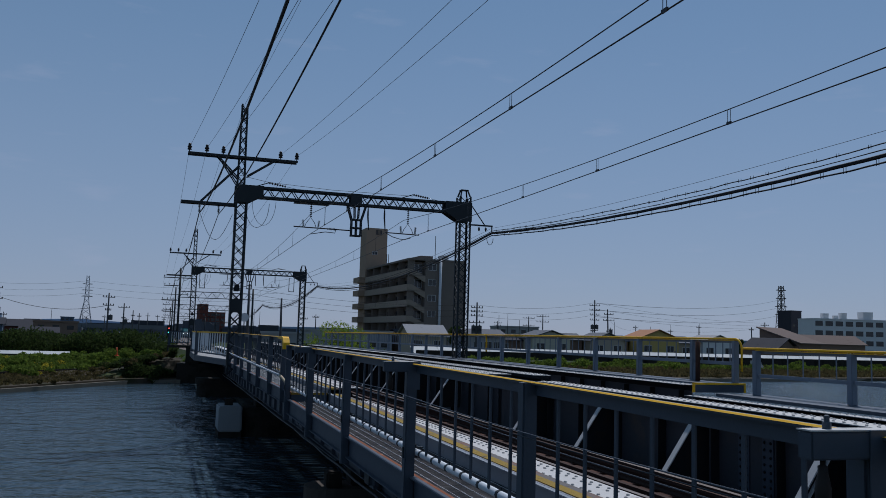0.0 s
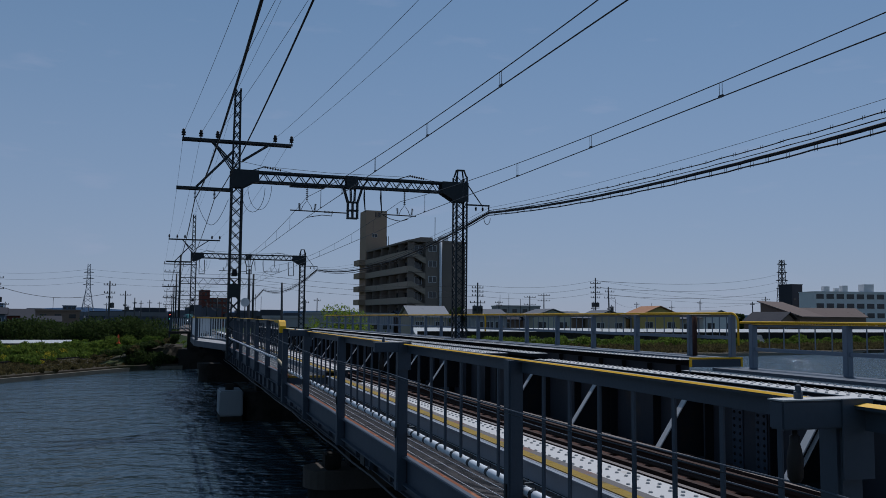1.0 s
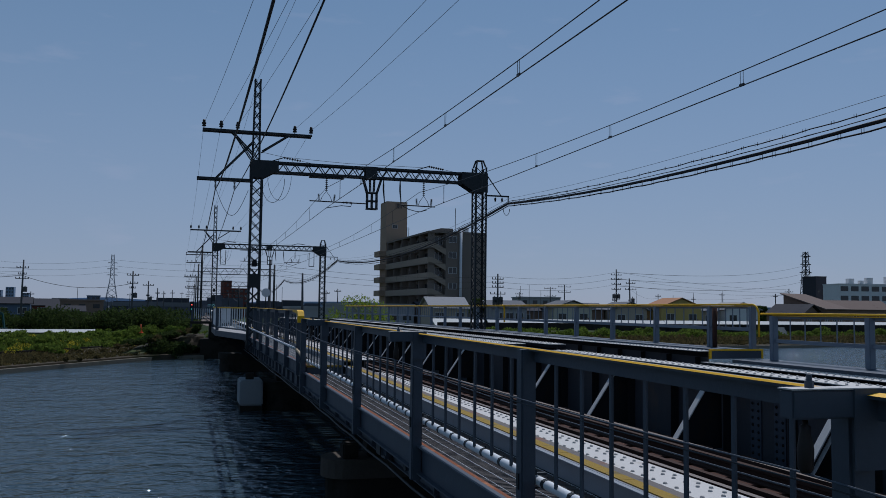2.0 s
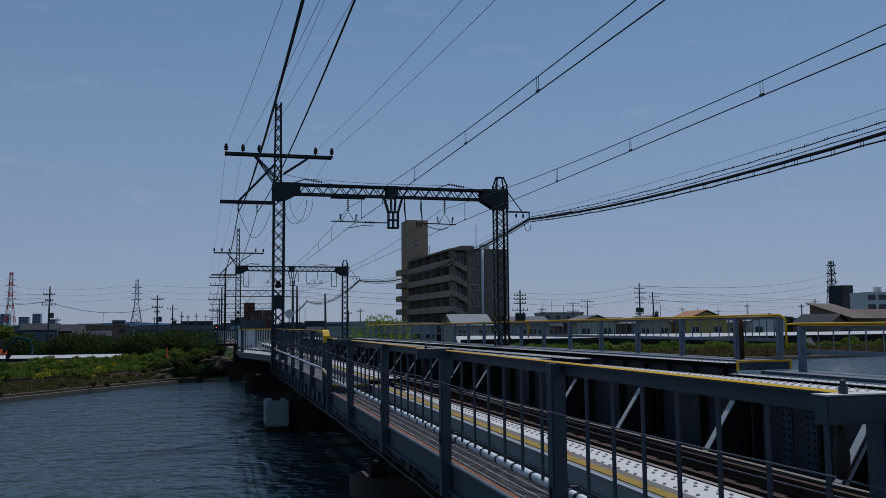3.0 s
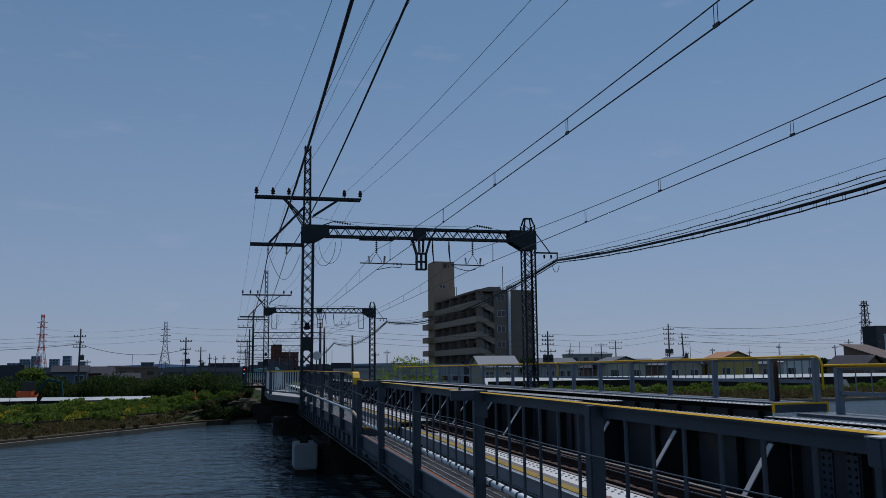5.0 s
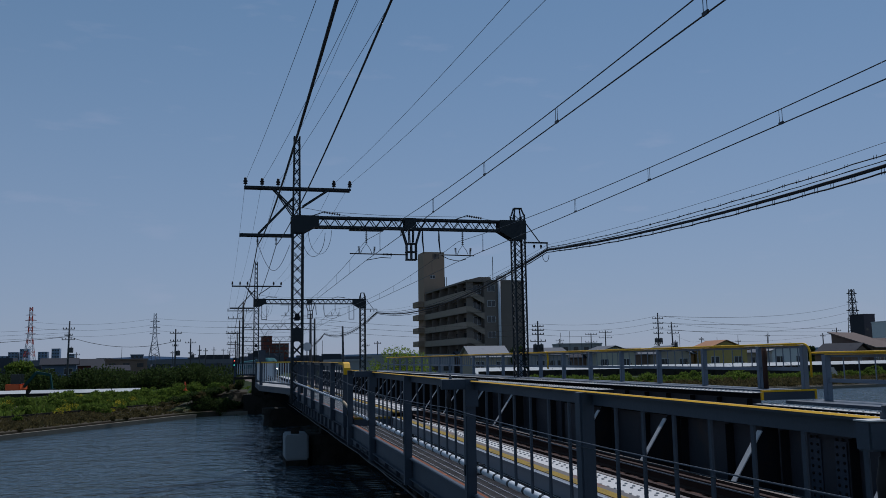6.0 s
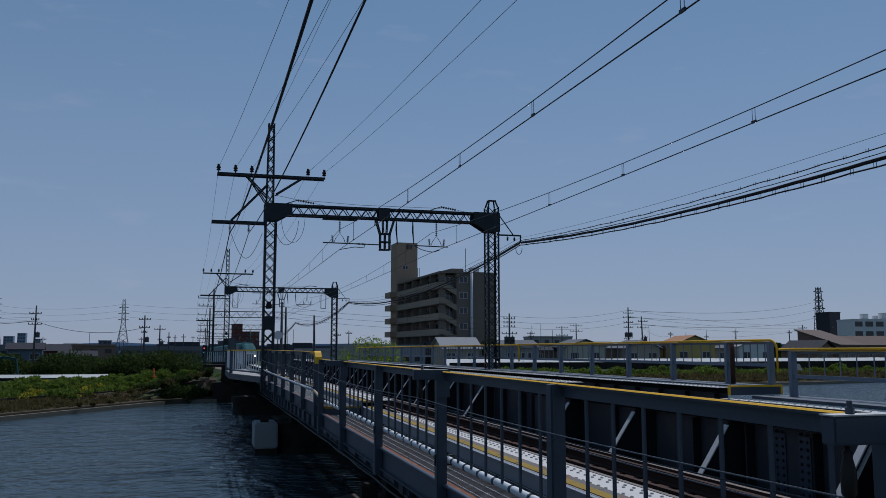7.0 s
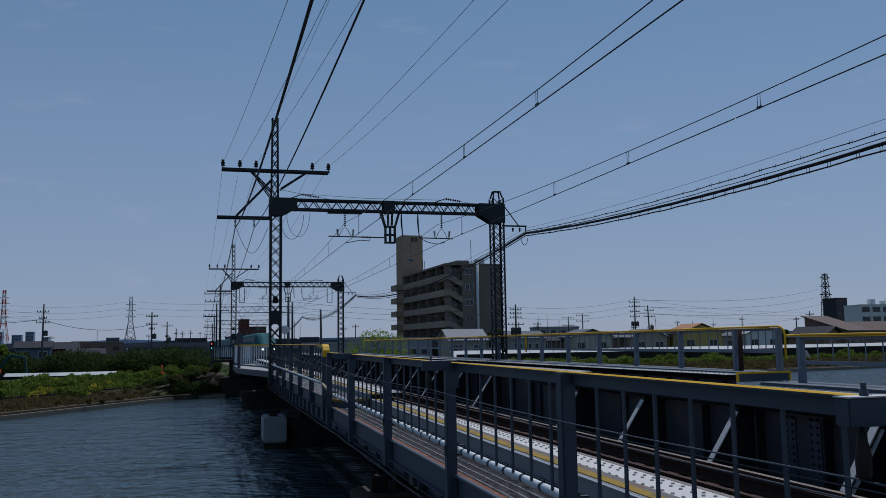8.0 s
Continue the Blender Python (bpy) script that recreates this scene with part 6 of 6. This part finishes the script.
bay_rail((2.35, 34.8, 0), (1.30, 40.9, 0), 14, 0.0, -0.92)
bay_rail((1.30, 41.0, 0), (1.30, 47.5, 0), 12, 0.0, -0.92)
bay_rail((1.30, 47.6, 0), (2.35, 50.3, 0), 8, 0.0, -0.92, False)
for k in range(3):
    bay_rail((2.35, 50.5 + k * 5.1, 0), (2.35, 55.5 + k * 5.1, 0), 14, 0.03, -0.9, False)
bay_rail((0.28, 66.3, 0), (1.95, 66.3, 0), 11, -0.08, -0.9, False, foot=-1.08)
# relay box on the bay's far side
bm = B()
box(bm, 1.36, 1.72, 46.7, 47.3, -1.065, 0.62)
bmesh.ops.bevel(bm, geom=list(bm.edges), offset=0.03, segments=2, affect="EDGES")
tagged(part("relay_cabinet", bm, "steel"), "grey steel relay cabinet on the refuge bay", "cabinet")

# junction boxes under the walkway
for y, w_, h_ in ((11.1, 0.34, 0.30), (12.9, 0.30, 0.26), (9.7, 0.22, 0.24)):
    jb = thing("junction_box", "dark grey steel junction box under the walkway", "junction box", (2.50, y, -1.69 + 0.008 * y), "junction boxes")
    bm = B()
    box(bm, -0.06, 0.10, -w_ / 2, w_ / 2, -h_, 0.0)
    bmesh.ops.bevel(bm, geom=list(bm.edges), offset=0.05, segments=3, affect="EDGES")
    part("body", bm, "steel", jb)
    bm = B()
    box(bm, -0.075, -0.061, -w_ / 2 + 0.05, w_ / 2 - 0.05, -h_ + 0.05, -0.05)
    part("lid", bm, "mast", jb)
    bm = B()
    rod(bm, [(0.02, w_ / 2 - 0.02, -h_ * 0.6), (0.02, w_ / 2 + 0.2, -h_ * 0.7), (0.05, w_ / 2 + 0.5, -h_ * 0.4)], 0.02, 6)
    part("conduit", bm, "mast", jb)

# floor beams under the tracks
for x0, x1 in ((3.75, 6.6), (7.64, 10.45)):
    fb = thing("floor_system", "dark cross beams between the girders", "floor beams", (0, 0, 0), "floor beams")
    bm = B()
    box(bm, x0, x1, -0.09, 0.09, -2.25, -1.86)
    o = part("floor_beam", bm, "steel2", fb)
    o.matrix_basis = pose(0, 7.1, 0)
    for i in range(-5, 24):
        if i:
            piece("floor_beam", o.data, fb, pose(0, 7.1 + i * 2.45, 0))
    for xs in (lerp(x0, x1, 0.3), lerp(x0, x1, 0.7)):
        bm = B()
        box(bm, xs - 0.08, xs + 0.08, -9, 65, -1.855, -1.82)
        box(bm, xs - 0.012, xs + 0.012, -9, 65, -2.2, -1.856)
        part("stringer", bm, "steel2", fb)
# bearing stones and blocks on the piers
for x, y, s in ((3.02, 16.35, 0.30), (3.6, 16.6, 0.46), (3.5, 33.4, 0.5), (3.5, 53.5, 0.5), (6.6, 16.6, 0.5), (6.6, 33.4, 0.5), (2.3, 33.2, 0.3)):
    bm = B()
    box(bm, -s / 2, s / 2, -s / 2, s / 2, 0, s)
    bmesh.ops.bevel(bm, geom=list(bm.edges), offset=0.03, segments=2, affect="EDGES")
    o = part("bearing_block", bm, "darkcon")
    o.matrix_basis = pose(x, y, -2.80 if y < 20 else -2.75, 0, 0, random.uniform(-8, 8))
    tagged(o, "weathered concrete block on the pier top", "bearing block", "bearing blocks")
# abutment at the far bank
bm = B()
box(bm, 0.9, 13.2, 65.9, 69.5, -6.2, -2.4)
box(bm, 0.15, 2.4, 66.0, 67.4, -1.26, -1.08)
box(bm, 1.5, 2.4, 66.05, 67.4, -2.396, -1.262)
tagged(part("abutment", bm, "darkcon"), "dark stained concrete bridge abutment", "abutment", kind="structure")

bm = B()
rows_ = []
bl = random.Random(5)
for i in range(15):
    x = lerp(-4.6, 1.2, i / 14)
    yb = shore_y(x) + 0.6
    h = lerp(0.15, 1.35, min(1, i / 10))
    rows_.append([bm.verts.new((x + bl.uniform(-.1, .1), yb + d + bl.uniform(-.15, .15), -3.5 + h * k + bl.uniform(-.07, .07))) for d, k in ((0, 0), (0.45, 0.3), (0.8, 0.62), (1.2, 0.88), (1.9, 1.0), (5.0, 1.0), (9.0, 0.6))])
for a, b in zip(rows_, rows_[1:]):
    for k in range(6):
        bm.faces.new((a[k], b[k], b[k + 1], a[k + 1]))
tagged(part("soil_bluff", bm, "soil"), "steep bare brown soil bank beside the bridge abutment", "bank", kind="structure")

# ---- trackside things ----
sg = thing("railway_signal", "black trackside signal showing a red and a green lamp", "signal", (0.27, 80, -2.3))
bm = B()
rod(bm, [(0, 0, 0), (0, 0, 2.0)], 0.06, 8)
part("post", bm, "mast", sg)
bm = B()
box(bm, -0.16, 0.16, -0.08, 0.08, 1.75, 2.75)
bmesh.ops.bevel(bm, geom=list(bm.edges), offset=0.04, segments=2, affect="EDGES")
part("head", bm, "mast", sg)


def glow(name, color, strength):
    m = bpy.data.materials.new(name)
    m.use_nodes = True
    b = m.node_tree.nodes["Principled BSDF"]
    b.inputs["Base Color"].default_value = (*color, 1)
    b.inputs["Emission Color"].default_value = (*color, 1)
    b.inputs["Emission Strength"].default_value = strength
    M[name] = m


glow("red_lamp", (1.0, 0.12, 0.08), 2)
glow("green_lamp", (0.15, 1.0, 0.75), 2)
glow("headlight_glow", (1.0, 0.95, 0.85), 9)
for z, mt in ((2.45, "red_lamp"), (2.08, "green_lamp")):
    bm = B()
    lathe(bm, (0, -0.10, z), ((0.05, -0.01), (0.05, 0.01)), 12)
    for v in bm.verts:
        v.co = Vector((v.co.x, -0.10 - (v.co.z - z), z + (v.co.y + 0.10)))
    part("lamp", bm, mt, sg)
ds = thing("round_sign", "pale grey round sign disc on the trackside pole", "sign", (7.05, 83.8, -2.2))
bm = B()
rod(bm, [(0, 0, 0), (0, 0, 4.0)], 0.05, 8)
part("post", bm, "mast", ds)
bm = B()
rod(bm, [(0, -0.06, 3.6), (0, -0.09, 3.6)], 0.42, 20)
part("disc", bm, "galv", ds)
bm = B()
lathe(bm, (-3.65, 74, -2.2), ((0.22, 0), (0.22, 0.03), (0.14, 0.035), (0.05, 0.68), (0.03, 0.70)), 14)
M["orange"] = material("orange_plastic", (0.75, 0.13, 0.04), 0.5, 0, 6, 0.1, 0.0)
tagged(part("traffic_cone", bm, "orange", smooth=False), "orange traffic cone on the bank", "traffic cone")

ex = thing("excavator", "small orange and green excavator behind the parapet", "excavator", (-17.9, 82, -2.9), rz=-20)
M["teal_paint"] = material("teal_paint", (0.008, 0.05, 0.048), 0.6, 0, 5, 0.2, 0.05)
for s in (-1, 1):
    bm = B()
    box(bm, -0.9, 0.9, s * 0.6 - 0.18, s * 0.6 + 0.18, 0.25, 0.75)
    bmesh.ops.bevel(bm, geom=list(bm.edges), offset=0.12, segments=2, affect="EDGES")
    part("crawler", bm, "w_dark", ex)
bm = B()
box(bm, -0.9, 0.5, -0.6, 0.6, 0.8, 1.35)
bmesh.ops.bevel(bm, geom=list(bm.edges), offset=0.08, segments=2, affect="EDGES")
part("body", bm, "orange", ex)
bm = B()
box(bm, -0.4, 0.45, -0.55, 0.1, 1.36, 2.2)
part("cab", bm, "glass", ex)
bm = B()
beam(bm, (0.5, 0, 1.1), (1.6, 0, 2.3), 0.18, 0.24)
beam(bm, (1.6, 0, 2.3), (2.9, 0, 2.1), 0.16, 0.22)
part("boom", bm, "teal_paint", ex)
bm = B()
beam(bm, (2.9, 0, 2.1), (3.1, 0, 0.9), 0.12, 0.16)
prism(bm, [(2.8, 0.9), (3.3, 0.9), (3.2, 0.4), (2.7, 0.5)], "y", -0.25, 0.25)
part("bucket_arm", bm, "teal_paint", ex)

# small white disc with a thick dark rim on a stake beside the camera
rs = thing("marker_disc", "white round marker disc with a dark grey rim on a stake", "marker", (1.106, 1.208, -1.60))
bm = B()
R, r = 0.060, 0.0062
ring = []
ax = Vector((0.72, 0.69, 0)).normalized()
sx = Vector((0.69, -0.72, 0)).normalized()
for i in range(33):
    a = 2 * math.pi * i / 32
    ring.append(sx * (R * math.cos(a)) + Vector((0, 0, 1.785 + R * math.sin(a))))
rod(bm, ring, r, 10)
part("rim", bm, "steel", rs, "thick dark grey rim", smooth=True)
bm = B()
rod(bm, [Vector((0, 0, 1.785)) - ax * 0.002 + ax * 0.004, Vector((0, 0, 1.785)) + ax * 0.006], R - 0.004, 32)
part("plate", bm, "w_white", rs)
bm = B()
rod(bm, [(0, 0, 0), (0, 0, 1.722)], 0.006, 8)
part("stake", bm, "galv", rs)


# ---- the train ----
M["train_body"] = material("train_silver", (0.17, 0.185, 0.195), 0.75, 0.0, 3, 0.06, 0.0)
M["train_roof"] = material("train_teal", (0.03, 0.11, 0.12), 0.75, 0, 3, 0.1, 0.0)
M["train_glass"] = material("train_teal_glass", (0.02, 0.085, 0.095), 0.72, 0, 3, 0.1, 0.0)


def train():
    """Three cars; the first has a sloping panoramic nose. The nose points along -y, wheels on z=0."""
    t = thing("train", "silver limited express train with a teal panoramic nose, headlights lit", "train", (8.05, 355, -3.1))
    secs = [(0.0, 0.98, 1.75), (0.35, 1.14, 2.0), (0.9, 1.22, 2.3), (1.6, 1.30, 2.75), (2.4, 1.36, 3.25), (3.3, 1.39, 3.55), (4.4, 1.40, 3.70), (6.0, 1.40, 3.75), (19.5, 1.40, 3.75)]

    def ring_of(hw, zt):
        o = []
        for i in range(25):
            a = math.pi * i / 24
            c, s = math.cos(a), math.sin(a)
            o.append((hw * math.copysign(abs(c) ** 0.45, c), 0.55 + (zt - 0.55) * abs(s) ** 0.5))
        return o
    for car in range(3):
        y0 = car * 20.2
        bm = B()
        sec = secs if car == 0 else [(0.0, 1.40, 3.75), (19.5, 1.40, 3.75)]
        rings = [[bm.verts.new((x, y0 + s, z)) for x, z in ring_of(hw, zt)] for s, hw, zt in sec]
        for j, (a, b) in enumerate(zip(rings, rings[1:])):
            for k in range(24):
                f = bm.faces.new((a[k], b[k], b[k + 1], a[k + 1]))
                zc = sum(v.co.z for v in f.verts) / 4
                front = car == 0 and 1 <= j <= 5
                f.material_index = 2 if front and zc > 1.75 and 3 <= k <= 20 and k not in (7, 16, 12) else 1 if (zc > 3.2 and 5 <= k <= 18) or (front and zc > 1.9) else 0
        bm.faces.new([v for v in rings[0]])
        bm.faces.new([v for v in rings[-1]][::-1])
        for a, b in zip(rings, rings[1:]):
            bm.faces.new((a[0], a[24], b[24], b[0]))
        part("car_body", bm, ["train_body", "train_roof", "train_glass"], t, smooth=False)
        for s in (-1, 1):
            for i in range(8 if car else 6):
                bm = B()
                yy = y0 + (1.2 if car else 6.2) + i * 2.15
                box(bm, s * 1.395 - 0.02, s * 1.395 + 0.02, yy, yy + 1.7, 1.75, 2.6)
                part("side_window", bm, "train_glass", t)
        for yb in (3.5, 15.5):
            bm = B()
            box(bm, -1.1, 1.1, y0 + yb - 1.4, y0 + yb + 1.4, 0.05, 0.75)
            part("bogie", bm, "w_dark", t)
    for s in (-1, 1):
        for k in (0, 1):
            bm = B()
            rod(bm, [(s * (0.72 + 0.17 * k), -0.02 + 0.02, 1.46), (s * (0.72 + 0.17 * k), -0.06, 1.46)], 0.075, 12)
            part("headlight", bm, "headlight_glow", t, "lit white headlight")
    bm = B()
    box(bm, -0.9, 0.9, -0.03, 0.05, 0.3, 0.56)
    part("skirt", bm, "w_dark", t)
    return t


TRAIN = train()


def motions():
    """The train comes in on the second track; the ripples drift slowly downstream."""
    rows = []
    for t, y in ((0.0, 362.0), (2.0, 300.0), (4.0, 238.0), (6.0, 176.0), (7.0, 145.0), (8.0, 114.0)):
        slope = math.degrees(math.atan(0.012)) if y < 178 else 0.0
        rows.append((t, pose(track_x(9.05, y), y, rail_z(y), -slope, 0, 4.5 * max(0.0, min(1.0, (300 - y) / 120)))))
    walk(TRAIN, rows)
    walk(water, [(0.0, pose(0, 0, WZ)), (4.0, pose(0.45, -0.2, WZ)), (8.0, pose(0.9, -0.4, WZ))])


motions()
